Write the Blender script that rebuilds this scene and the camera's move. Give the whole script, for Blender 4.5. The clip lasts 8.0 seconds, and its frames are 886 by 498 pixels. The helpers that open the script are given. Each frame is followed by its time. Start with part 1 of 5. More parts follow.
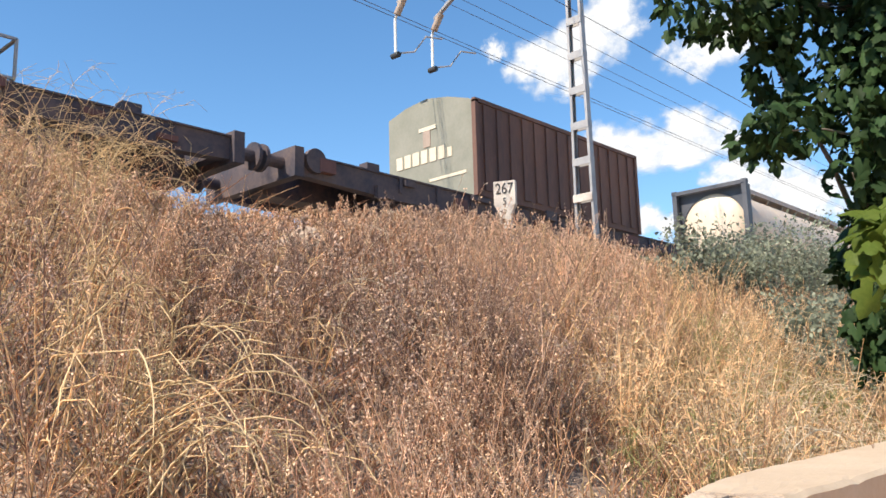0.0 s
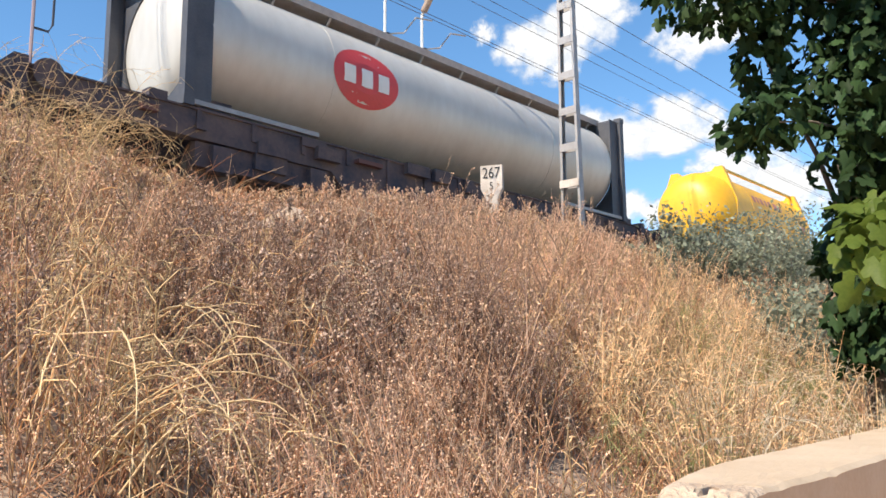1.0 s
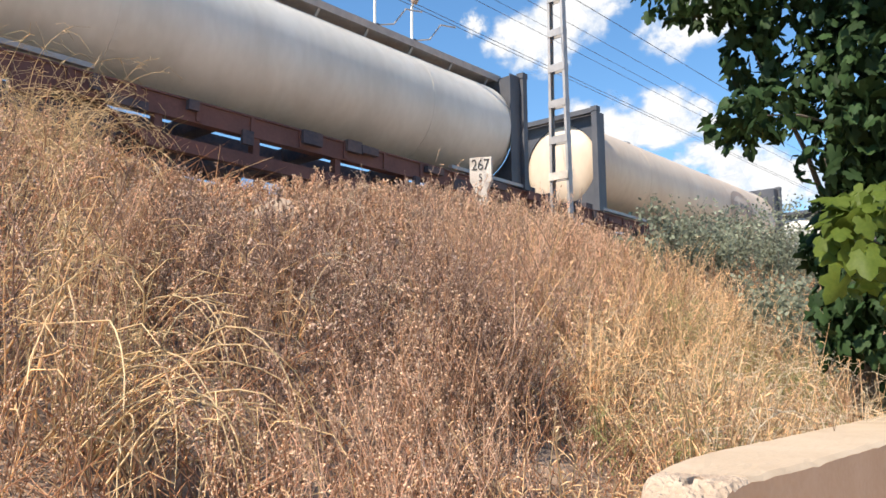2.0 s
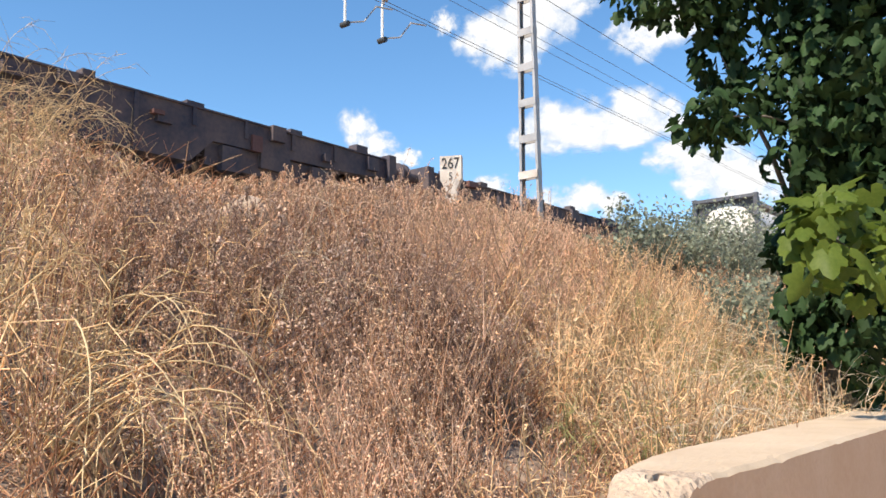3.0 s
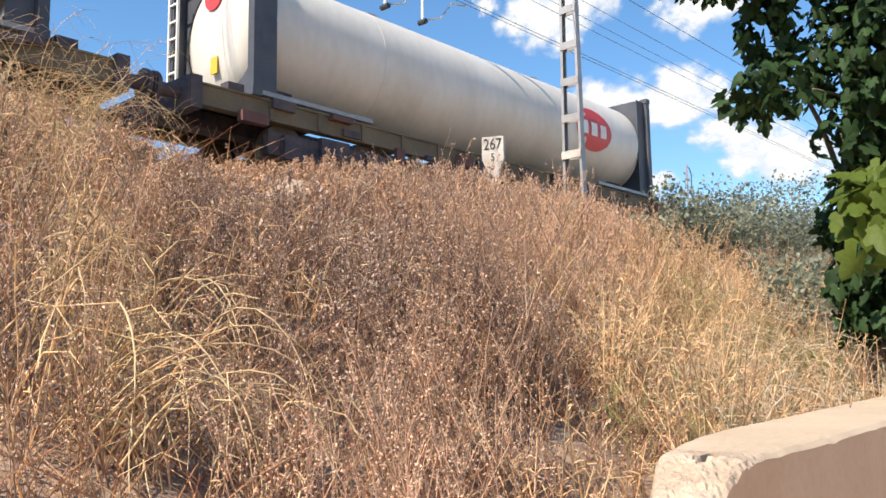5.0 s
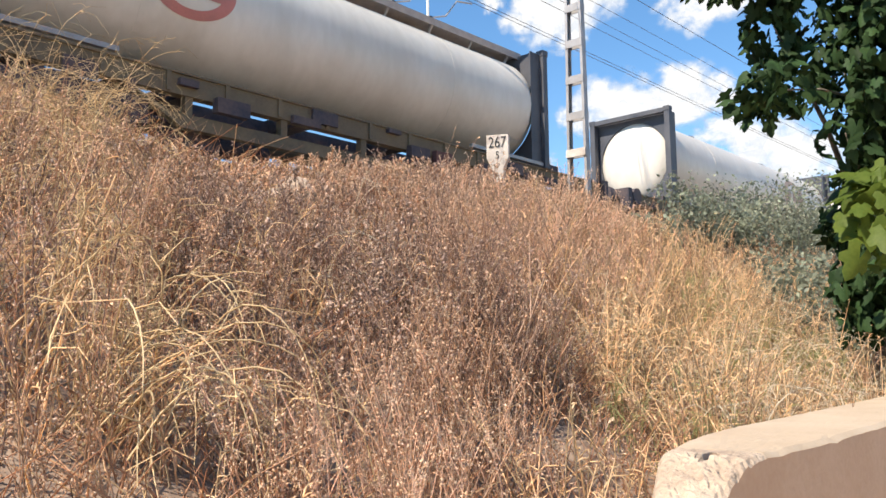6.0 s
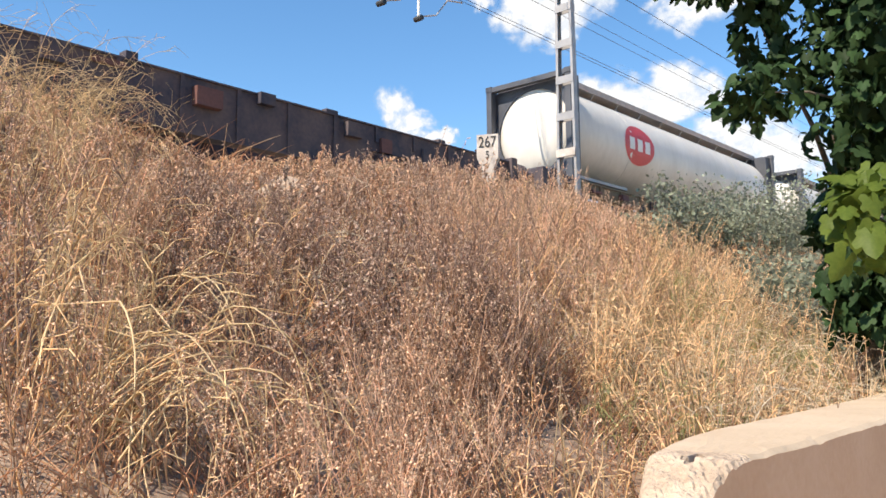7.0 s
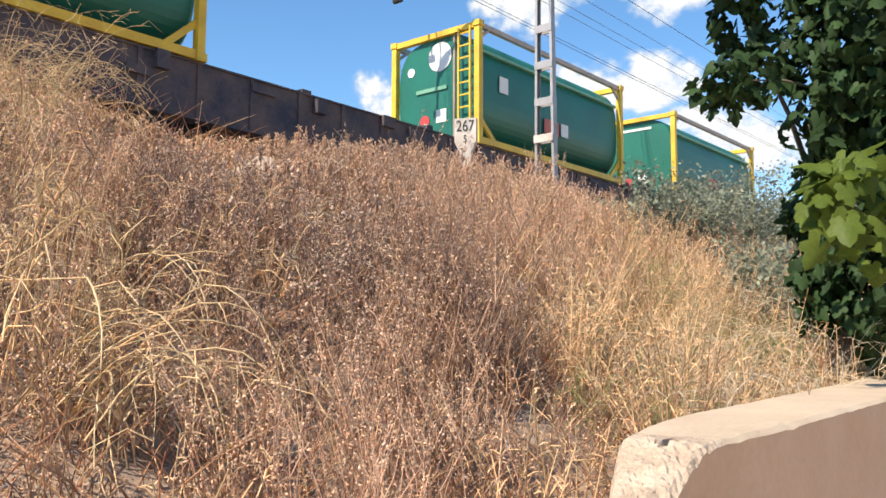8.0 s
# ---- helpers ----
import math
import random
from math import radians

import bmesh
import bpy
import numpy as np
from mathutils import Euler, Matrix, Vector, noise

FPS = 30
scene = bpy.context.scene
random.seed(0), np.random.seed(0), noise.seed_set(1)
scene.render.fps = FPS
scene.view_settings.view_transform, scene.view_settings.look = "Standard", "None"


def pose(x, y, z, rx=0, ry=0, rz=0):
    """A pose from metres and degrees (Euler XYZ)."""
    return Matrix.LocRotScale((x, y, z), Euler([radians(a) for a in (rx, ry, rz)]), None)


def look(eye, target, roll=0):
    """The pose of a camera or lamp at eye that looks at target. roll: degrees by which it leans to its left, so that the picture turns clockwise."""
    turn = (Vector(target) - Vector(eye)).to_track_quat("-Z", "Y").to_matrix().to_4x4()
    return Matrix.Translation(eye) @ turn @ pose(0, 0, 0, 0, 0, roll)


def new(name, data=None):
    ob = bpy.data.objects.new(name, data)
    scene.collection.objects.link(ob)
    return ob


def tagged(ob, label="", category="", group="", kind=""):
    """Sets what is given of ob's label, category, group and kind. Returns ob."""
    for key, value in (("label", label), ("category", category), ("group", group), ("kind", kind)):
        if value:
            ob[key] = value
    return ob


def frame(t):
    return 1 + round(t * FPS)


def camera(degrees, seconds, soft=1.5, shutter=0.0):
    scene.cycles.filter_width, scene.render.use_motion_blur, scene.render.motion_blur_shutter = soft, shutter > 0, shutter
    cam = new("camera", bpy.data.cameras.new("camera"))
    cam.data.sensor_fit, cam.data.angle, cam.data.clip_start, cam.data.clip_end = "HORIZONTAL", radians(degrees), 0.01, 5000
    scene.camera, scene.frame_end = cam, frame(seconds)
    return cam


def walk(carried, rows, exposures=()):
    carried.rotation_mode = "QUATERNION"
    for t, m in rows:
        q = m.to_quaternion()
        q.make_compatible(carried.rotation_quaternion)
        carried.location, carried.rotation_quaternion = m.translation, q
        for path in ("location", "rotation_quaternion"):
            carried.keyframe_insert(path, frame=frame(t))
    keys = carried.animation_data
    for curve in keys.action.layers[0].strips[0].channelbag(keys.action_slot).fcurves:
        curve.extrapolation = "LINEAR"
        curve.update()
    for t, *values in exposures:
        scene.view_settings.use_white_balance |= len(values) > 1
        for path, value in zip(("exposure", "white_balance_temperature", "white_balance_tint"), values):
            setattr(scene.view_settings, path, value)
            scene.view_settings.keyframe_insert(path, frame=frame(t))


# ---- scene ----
cam = camera(53.81, 8.0, soft=1.6)
PATH = [
    (0.0, pose(-0.009, 0.001, 1.286, 100.52, 1.51, -47.07)),
    (0.5, pose(-0.016, 0.008, 1.302, 99.54, 1.41, -47.87)),
    (1.0, pose(-0.013, 0.006, 1.305, 99.32, 0.52, -48.24)),
    (1.5, pose(-0.011, 0.004, 1.299, 99.09, 0.65, -48.64)),
    (1.7, pose(-0.013, 0.002, 1.299, 98.87, 0.52, -48.56)),
    (2.8, pose(-0.021, -0.008, 1.301, 98.73, 0.39, -50.90)),
    (3.0, pose(-0.022, -0.009, 1.301, 98.65, 0.56, -50.94)),
    (3.5, pose(-0.017, -0.009, 1.300, 98.70, 0.63, -50.84)),
    (4.0, pose(-0.025, -0.013, 1.300, 98.65, 0.66, -50.25)),
    (4.5, pose(-0.017, -0.004, 1.295, 98.20, 0.54, -48.43)),
    (5.0, pose(0.011, 0.005, 1.295, 97.54, 0.85, -48.00)),
    (5.2, pose(0.007, 0.003, 1.296, 97.09, 0.78, -47.77)),
    (6.3, pose(-0.016, -0.012, 1.297, 97.42, 0.50, -47.80)),
    (6.5, pose(-0.020, -0.015, 1.297, 97.10, 0.75, -47.91)),
    (7.0, pose(-0.034, -0.028, 1.312, 97.23, 0.42, -48.47)),
    (7.5, pose(-0.029, -0.006, 1.308, 96.84, -0.31, -48.33)),
    (7.7, pose(-0.017, -0.003, 1.305, 96.70, -0.32, -48.95)),
    (8.0, pose(0.000, 0.000, 1.300, 96.25, -0.20, -50.12)),
]
walk(cam, PATH)

# ---- light ----
SUN_TO = Vector((-0.66, 0.09, 0.73)).normalized()
world = bpy.data.worlds.new("sky")
scene.world = world
world.use_nodes = True
wn = world.node_tree
sky = wn.nodes.new("ShaderNodeTexSky")
sky.sky_type, sky.sun_disc = "NISHITA", False
sky.sun_elevation = math.asin(SUN_TO.z)
sky.sun_rotation = math.atan2(SUN_TO.x, SUN_TO.y)
sky.air_density, sky.dust_density, sky.ozone_density = 1.0, 0.1, 1.6
sky.altitude = 600
tone = wn.nodes.new("ShaderNodeHueSaturation")
tone.inputs["Hue"].default_value, tone.inputs["Saturation"].default_value = 0.497, 1.2
wn.links.new(sky.outputs[0], tone.inputs["Color"])
wn.links.new(tone.outputs[0], wn.nodes["Background"].inputs[0])
wn.nodes["Background"].inputs[1].default_value = 0.14
sun = new("sun", bpy.data.lights.new("sun", "SUN"))
sun.data.energy, sun.data.angle, sun.data.color = 5.0, radians(0.53), (1.0, 0.89, 0.75)
sun.rotation_euler = SUN_TO.to_track_quat("Z", "Y").to_euler()
scene.view_settings.exposure = 0.64

# ---- materials ----


def mat(name, a, b=None, rough=0.8, metal=0.0, scale=3.0, fine=40.0, bump=0.0, island=0.0, rnd=0.0, stretch=(1, 1, 1), spec=0.5, through_light=0.0):
    """Two colours mixed by a coarse and a fine noise, fine relief, and a spread of brightness from piece to piece."""
    m = bpy.data.materials.new(name)
    m.use_nodes = True
    nt = m.node_tree
    n, link = nt.nodes, nt.links.new
    p = n["Principled BSDF"]
    p.inputs["Roughness"].default_value, p.inputs["Metallic"].default_value = rough, metal
    p.inputs["Specular IOR Level"].default_value = spec
    b = b or tuple(c * 0.7 for c in a)
    co = n.new("ShaderNodeTexCoord")
    mp = n.new("ShaderNodeMapping")
    mp.inputs["Scale"].default_value = stretch
    link(co.outputs["Object"], mp.inputs[0])
    n1, n2 = n.new("ShaderNodeTexNoise"), n.new("ShaderNodeTexNoise")
    for node, s in ((n1, scale), (n2, fine)):
        node.inputs["Scale"].default_value, node.inputs["Detail"].default_value = s, 5
        link(mp.outputs[0], node.inputs["Vector"])
    add = n.new("ShaderNodeMath")
    add.operation = "MULTIPLY_ADD"
    add.inputs[1].default_value = 0.45
    link(n2.outputs[0], add.inputs[0])
    link(n1.outputs[0], add.inputs[2])
    ramp = n.new("ShaderNodeMapRange")
    ramp.inputs["From Min"].default_value, ramp.inputs["From Max"].default_value = 0.5, 0.95
    link(add.outputs[0], ramp.inputs["Value"])
    mix = n.new("ShaderNodeMix")
    mix.data_type = "RGBA"
    mix.inputs["A"].default_value, mix.inputs["B"].default_value = (*a, 1), (*b, 1)
    link(ramp.outputs[0], mix.inputs["Factor"])
    col = mix.outputs["Result"]
    if island or rnd:
        src = n.new("ShaderNodeNewGeometry").outputs["Random Per Island"] if island else n.new("ShaderNodeObjectInfo").outputs["Random"]
        hsv = n.new("ShaderNodeHueSaturation")
        mr = n.new("ShaderNodeMapRange")
        k = island or rnd
        mr.inputs["To Min"].default_value, mr.inputs["To Max"].default_value = 1 - k, 1 + k
        link(src, mr.inputs["Value"])
        link(mr.outputs[0], hsv.inputs["Value"])
        link(col, hsv.inputs["Color"])
        col = hsv.outputs[0]
    link(col, p.inputs["Base Color"])
    if bump:
        bp = n.new("ShaderNodeBump")
        bp.inputs["Strength"].default_value, bp.inputs["Distance"].default_value = bump, 0.02
        link(n2.outputs[0], bp.inputs["Height"])
        link(bp.outputs[0], p.inputs["Normal"])
    if through_light:
        tr = n.new("ShaderNodeBsdfTranslucent")
        link(col, tr.inputs[0])
        ms = n.new("ShaderNodeMixShader")
        ms.inputs[0].default_value = through_light
        link(p.outputs[0], ms.inputs[1])
        link(tr.outputs[0], ms.inputs[2])
        link(ms.outputs[0], n["Material Output"].inputs[0])
    return m


M = {
    "soil": mat("dry_soil", (0.21, 0.145, 0.105), (0.37, 0.27, 0.19), 0.95, scale=1.6, fine=14, bump=0.9),
    # unseen road, its pale brown chosen to bounce warm light onto the parapet
    "road": mat("pale_bounce_road", (0.46, 0.3, 0.18), (0.55, 0.38, 0.24), 0.9, scale=0.7, fine=90, bump=0.5),
    "ballast": mat("ballast", (0.22, 0.19, 0.16), (0.36, 0.32, 0.28), 0.95, scale=5, fine=30, bump=1.0),
    "concrete": mat("weathered_concrete", (0.47, 0.35, 0.235), (0.56, 0.435, 0.305), 0.9, scale=2.5, fine=35, bump=0.35),
    # parapet concrete again, the brown of its shaded side put into the colour
    "side_shade": mat("brown_shade_tint_concrete", (0.52, 0.33, 0.2), (0.6, 0.41, 0.27), 0.92, scale=1.6, fine=30, bump=0.3),
    "rough_concrete": mat("broken_concrete", (0.36, 0.26, 0.18), (0.58, 0.45, 0.33), 0.95, scale=9, fine=45, bump=1.0),
    "wagon": mat("grimy_wagon_steel", (0.035, 0.034, 0.052), (0.125, 0.088, 0.08), 0.75, scale=2.2, fine=18, bump=0.2),
    "wagon_red": mat("dull_red_wagon_paint", (0.1, 0.045, 0.04), (0.17, 0.075, 0.06), 0.75, scale=1.5, fine=25, bump=0.15),
    "wagon_brown": mat("dusty_brown_wagon_paint", (0.11, 0.085, 0.055), (0.2, 0.15, 0.085), 0.75, scale=1.3, fine=22, bump=0.15),
    "handrail": mat("faded_handrail_paint", (0.45, 0.33, 0.34), (0.34, 0.26, 0.27), 0.6, scale=5),
    "wheel": mat("wheel_steel", (0.08, 0.06, 0.05), (0.16, 0.12, 0.1), 0.6, 0.6, scale=4),
    "rail": mat("rail_steel", (0.25, 0.2, 0.17), (0.4, 0.36, 0.33), 0.45, 0.8),
    "frame_grey": mat("dark_grey_frame_paint", (0.045, 0.05, 0.065), (0.09, 0.09, 0.1), 0.55, scale=2),
    "galv": mat("galvanised_steel", (0.4, 0.385, 0.38), (0.29, 0.28, 0.275), 0.55, 0.35, scale=4, fine=30),
    "silver": mat("dusty_silver_shell", (0.62, 0.6, 0.55), (0.5, 0.47, 0.42), 0.5, 0.25, scale=0.7, fine=6, stretch=(1, 1, 0.4), bump=0.03),
    "white": mat("white_shell_paint", (0.72, 0.68, 0.61), (0.58, 0.54, 0.47), 0.45, scale=0.8, fine=7, stretch=(1, 1, 0.4), bump=0.03),
    "beige": mat("beige_shell_paint", (0.72, 0.6, 0.46), (0.58, 0.45, 0.33), 0.5, scale=0.8, fine=7, stretch=(1, 1, 0.4), bump=0.03),
    "yellow": mat("yellow_tank_paint", (0.85, 0.48, 0.02), (0.7, 0.36, 0.02), 0.45, scale=1.2, fine=9, bump=0.04),
    "frame_yellow": mat("yellow_frame_paint", (0.8, 0.52, 0.04), (0.62, 0.36, 0.03), 0.5, scale=3),
    "green": mat("green_tank_paint", (0.008, 0.15, 0.1), (0.012, 0.11, 0.075), 0.45, scale=1.0, fine=10, bump=0.04),
    "green_light": mat("pale_green_strip", (0.2, 0.42, 0.28), (0.14, 0.33, 0.21), 0.5),
    "red": mat("red_sign_paint", (0.62, 0.05, 0.05), (0.5, 0.05, 0.05), 0.5),
    "brown": mat("faded_brown_paint", (0.3, 0.22, 0.17), (0.42, 0.33, 0.26), 0.6),
    "sign_white": mat("white_sign_paint", (0.8, 0.79, 0.75), (0.7, 0.68, 0.62), 0.6),
    "sign_red": mat("weathered_red_plate", (0.6, 0.14, 0.1), (0.46, 0.12, 0.09), 0.6, scale=5),
    "sign_pink": mat("faded_red_paint", (0.55, 0.2, 0.17), (0.4, 0.16, 0.14), 0.6),
    "panel_grey": mat("worn_grey_panel", (0.4, 0.34, 0.24), (0.5, 0.42, 0.26), 0.7, scale=5, fine=25),
    "black": mat("black_paint", (0.02, 0.02, 0.02), (0.03, 0.03, 0.03), 0.6),
    "box_grey": mat("faded_grey_green_paint", (0.2, 0.2, 0.155), (0.27, 0.26, 0.21), 0.7, scale=2, fine=20),
    "box_rust": mat("rusty_brown_paint", (0.1, 0.055, 0.045), (0.19, 0.095, 0.065), 0.75, scale=1.2, fine=14, stretch=(1, 1, 0.3)),
    "cream_letter": mat("cream_lettering", (0.72, 0.62, 0.46), (0.6, 0.5, 0.38), 0.7, scale=8),
    "walk_grate": mat("walkway_grating", (0.36, 0.31, 0.28), (0.46, 0.4, 0.36), 0.8, scale=6),
    "wire": mat("copper_wire", (0.06, 0.05, 0.05), (0.1, 0.08, 0.07), 0.6, 0.3),
    "post_white": mat("whitewashed_concrete", (0.68, 0.62, 0.55), (0.42, 0.36, 0.31), 0.85, scale=6, fine=50, bump=0.3),
    "stem_straw": mat("straw_stems", (0.9, 0.67, 0.41), (0.62, 0.41, 0.21), 0.75, scale=1, island=0.55, through_light=0.3),
    "stem_gold": mat("golden_dry_canes", (0.86, 0.67, 0.4), (0.58, 0.41, 0.21), 0.7, scale=1, island=0.45, through_light=0.3),
    "stem_brown": mat("brown_dry_stems", (0.38, 0.205, 0.12), (0.57, 0.34, 0.2), 0.8, scale=0.7, island=0.45, through_light=0.22),
    "stem_red": mat("russet_dry_stems", (0.62, 0.33, 0.18), (0.42, 0.22, 0.13), 0.8, scale=0.7, island=0.5, through_light=0.3),
    "seed": mat("pale_seed_heads", (0.93, 0.71, 0.51), (0.62, 0.4, 0.26), 0.85, scale=0.8, island=0.45, through_light=0.35),
    "stem_green": mat("half_green_grass", (0.34, 0.36, 0.14), (0.5, 0.45, 0.2), 0.75, scale=1, island=0.35, through_light=0.35),
    "seed_dark": mat("grey_brown_seed_heads", (0.38, 0.26, 0.2), (0.66, 0.48, 0.37), 0.85, scale=0.8, island=0.55, through_light=0.25),
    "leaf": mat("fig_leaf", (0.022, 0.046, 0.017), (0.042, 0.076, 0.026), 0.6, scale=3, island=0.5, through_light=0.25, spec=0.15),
    "stem_pale": mat("bleached_canes", (0.86, 0.74, 0.56), (0.72, 0.58, 0.4), 0.75, scale=1, island=0.25, through_light=0.3),
    "stem_dark": mat("dark_purplish_dry_stems", (0.2, 0.12, 0.09), (0.36, 0.22, 0.155), 0.85, scale=0.7, island=0.4, through_light=0.2),
    "stem_pink": mat("pale_pinkish_dry_stems", (0.86, 0.61, 0.44), (0.58, 0.36, 0.24), 0.85, scale=0.7, island=0.5, through_light=0.3),
    "leaf_bright": mat("yellow_green_fig_leaf", (0.085, 0.13, 0.02), (0.16, 0.21, 0.04), 0.5, scale=3, island=0.5, through_light=0.5, spec=0.2),
    "leaf_bush": mat("dusty_bush_leaf", (0.19, 0.215, 0.15), (0.31, 0.33, 0.235), 0.7, scale=3, island=0.45, through_light=0.35),
    "bark": mat("grey_bark", (0.16, 0.13, 0.1), (0.24, 0.2, 0.16), 0.9, scale=5, fine=30, bump=0.6),
    "stone": mat("pale_limestone", (0.36, 0.26, 0.18), (0.52, 0.4, 0.3), 0.95, scale=5, fine=30, bump=0.6),
}

# ---- mesh helpers ----


def part(name, bm, material, parent=None, label="", smooth=False, bevel=0.0):
    me = bpy.data.meshes.new(name)
    if bevel:
        bmesh.ops.bevel(bm, geom=[e for e in bm.edges if e.is_manifold and e.calc_face_angle(0) > 0.6], offset=bevel, segments=2, affect="EDGES", profile=0.6)
    bmesh.ops.recalc_face_normals(bm, faces=bm.faces)
    bm.to_mesh(me)
    bm.free()
    for m in material if isinstance(material, (list, tuple)) else [material]:
        me.materials.append(m)
    if smooth:
        me.polygons.foreach_set("use_smooth", [True] * len(me.polygons))
    ob = new(name, me)
    if parent:
        ob.parent = parent
    if label:
        ob["label"] = label
    return ob


def box(bm, x0, x1, y0, y1, z0, z1, mi=0):
    v = [bm.verts.new((x, y, z)) for z in (z0, z1) for x, y in ((x0, y0), (x1, y0), (x1, y1), (x0, y1))]
    for f in ((3, 2, 1, 0), (4, 5, 6, 7), (0, 1, 5, 4), (1, 2, 6, 5), (2, 3, 7, 6), (3, 0, 4, 7)):
        bm.faces.new([v[i] for i in f]).material_index = mi
    return bm


def tube(bm, pts, r, n=8, r1=None):
    """A round bar through points, tapering from r to r1."""
    pts = [Vector(p) for p in pts]
    r1 = r if r1 is None else r1
    rings = []
    for i, p in enumerate(pts):
        d = (pts[min(i + 1, len(pts) - 1)] - pts[max(i - 1, 0)]).normalized()
        a = d.cross(Vector((0, 0, 1)) if abs(d.z) < 0.9 else Vector((1, 0, 0))).normalized()
        b = d.cross(a)
        rr = r + (r1 - r) * i / max(1, len(pts) - 1)
        rings.append([bm.verts.new(p + (a * math.cos(k * math.tau / n) + b * math.sin(k * math.tau / n)) * rr) for k in range(n)])
    for q, w in zip(rings, rings[1:]):
        for k in range(n):
            bm.faces.new((q[k], q[(k + 1) % n], w[(k + 1) % n], w[k]))
    bm.faces.new(rings[0][::-1])
    bm.faces.new(rings[-1])
    return bm


def beam(bm, p, q, w, h):
    """A square bar from p to q, w across and h high."""
    p, q = Vector(p), Vector(q)
    d = (q - p).normalized()
    a = d.cross(Vector((0, 0, 1)) if abs(d.z) < 0.95 else Vector((0, 1, 0))).normalized() * w / 2
    b = d.cross(a).normalized() * h / 2
    v = [bm.verts.new(e + i * a + j * b) for e in (p, q) for i, j in ((-1, -1), (1, -1), (1, 1), (-1, 1))]
    for f in ((3, 2, 1, 0), (4, 5, 6, 7), (0, 1, 5, 4), (1, 2, 6, 5), (2, 3, 7, 6), (3, 0, 4, 7)):
        bm.faces.new([v[i] for i in f])
    return bm


def lathe_x(bm, prof, n=40, zc=0.0):
    """Turns a profile of (x, r) round an axis along x at height zc."""
    rings = []
    for x, r in prof:
        if r < 1e-4:
            rings.append([bm.verts.new((x, 0, zc))])
        else:
            rings.append([bm.verts.new((x, r * math.cos(k * math.tau / n), zc + r * math.sin(k * math.tau / n))) for k in range(n)])
    for q, w in zip(rings, rings[1:]):
        for k in range(n):
            a, b = q[k % len(q)], q[(k + 1) % len(q)]
            c, d = w[(k + 1) % len(w)], w[k % len(w)]
            bm.faces.new([x for x in dict.fromkeys((a, b, c, d))])
    return bm


def thing(name, label, category, group="", kind=""):
    return tagged(new(name), label, category, group, kind)


B = bmesh.new

# ---- ground ----


def slope(x, y):
    """Height of the ground: road, embankment slope, crest, ballast, and the fall beyond."""
    keys_y = [-1e4, 1.75, 2.1, 7.9, 8.8, 9.6, 10.2, 13.3, 13.9, 15.5, 22, 1e4]
    keys_z = [0, 0, 0.1, 3.36, 3.52, 3.56, 4.0, 4.0, 3.75, 3.6, 0.5, 0]
    z = np.interp(y, keys_y, keys_z)
    w = np.clip((y - 1.9) / 0.8, 0, 1) * np.clip((10 - y) / 0.8, 0, 1)
    return z + w * (0.10 * np.sin(x * 1.7 + 0.6 * y) * np.sin(y * 1.3 + 0.5) + 0.05 * np.sin(x * 4.1 + y * 2.3))


def build_ground():
    xs = np.unique(np.concatenate([np.linspace(-3000, -60, 12), np.linspace(-60, -4, 29), np.arange(-4, 36, 0.25), np.linspace(36, 120, 43), np.linspace(130, 3000, 14)]))
    ys = np.unique(np.concatenate([np.linspace(-3000, -20, 10), np.linspace(-20, 1.5, 12), np.arange(1.6, 10.2, 0.2), [10.2, 13.3, 13.9, 15.5, 18, 22], np.linspace(25, 3000, 14)]))
    gx, gy = np.meshgrid(xs, ys)
    v = np.stack([gx, gy, slope(gx, gy)], -1).reshape(-1, 3)
    nx, ny = len(xs), len(ys)
    i = np.arange(nx * ny).reshape(ny, nx)
    f = np.stack([i[:-1, :-1], i[:-1, 1:], i[1:, 1:], i[1:, :-1]], -1).reshape(-1, 4)
    me = bpy.data.meshes.new("ground")
    me.from_pydata(v.tolist(), [], f.tolist())
    for m in ("soil", "road", "ballast"):
        me.materials.append(M[m])
    cy = v[f].mean(1)[:, 1]
    me.polygons.foreach_set("material_index", np.where(cy < 1.0, 1, np.where((cy > 9.6) & (cy < 13.9), 2, 0)).astype(np.int32))
    tagged(new("ground", me), "dry earth embankment rising from a road to a railway", "ground", kind="structure")


build_ground()

TRACK_Y, RAIL_Z, DECK_Z = 11.74, 4.17, 5.35


def build_track():
    tr = thing("railway_track", "steel rails on concrete sleepers in pale ballast", "railway track", kind="structure")
    for dy in (-0.87, 0.87):
        bm = B()
        for w, z0, z1 in ((0.14, -0.17, -0.15), (0.02, -0.15, -0.04), (0.072, -0.04, 0.0)):
            box(bm, -330, 300, TRACK_Y + dy - w / 2, TRACK_Y + dy + w / 2, RAIL_Z + z0, RAIL_Z + z1)
        part("rail", bm, M["rail"], tr)
    me = None
    for k in range(110):
        if me is None:
            o = part("sleeper", box(B(), -0.13, 0.13, -1.3, 1.3, -0.12, 0.1), M["concrete"], tr, bevel=0.02)
            me = o.data
        else:
            o = new("sleeper", me)
            o.parent = tr
        o.location = (-12 + k * 0.6, TRACK_Y, RAIL_Z - 0.19)


build_track()

# ---- roadside parapet ----


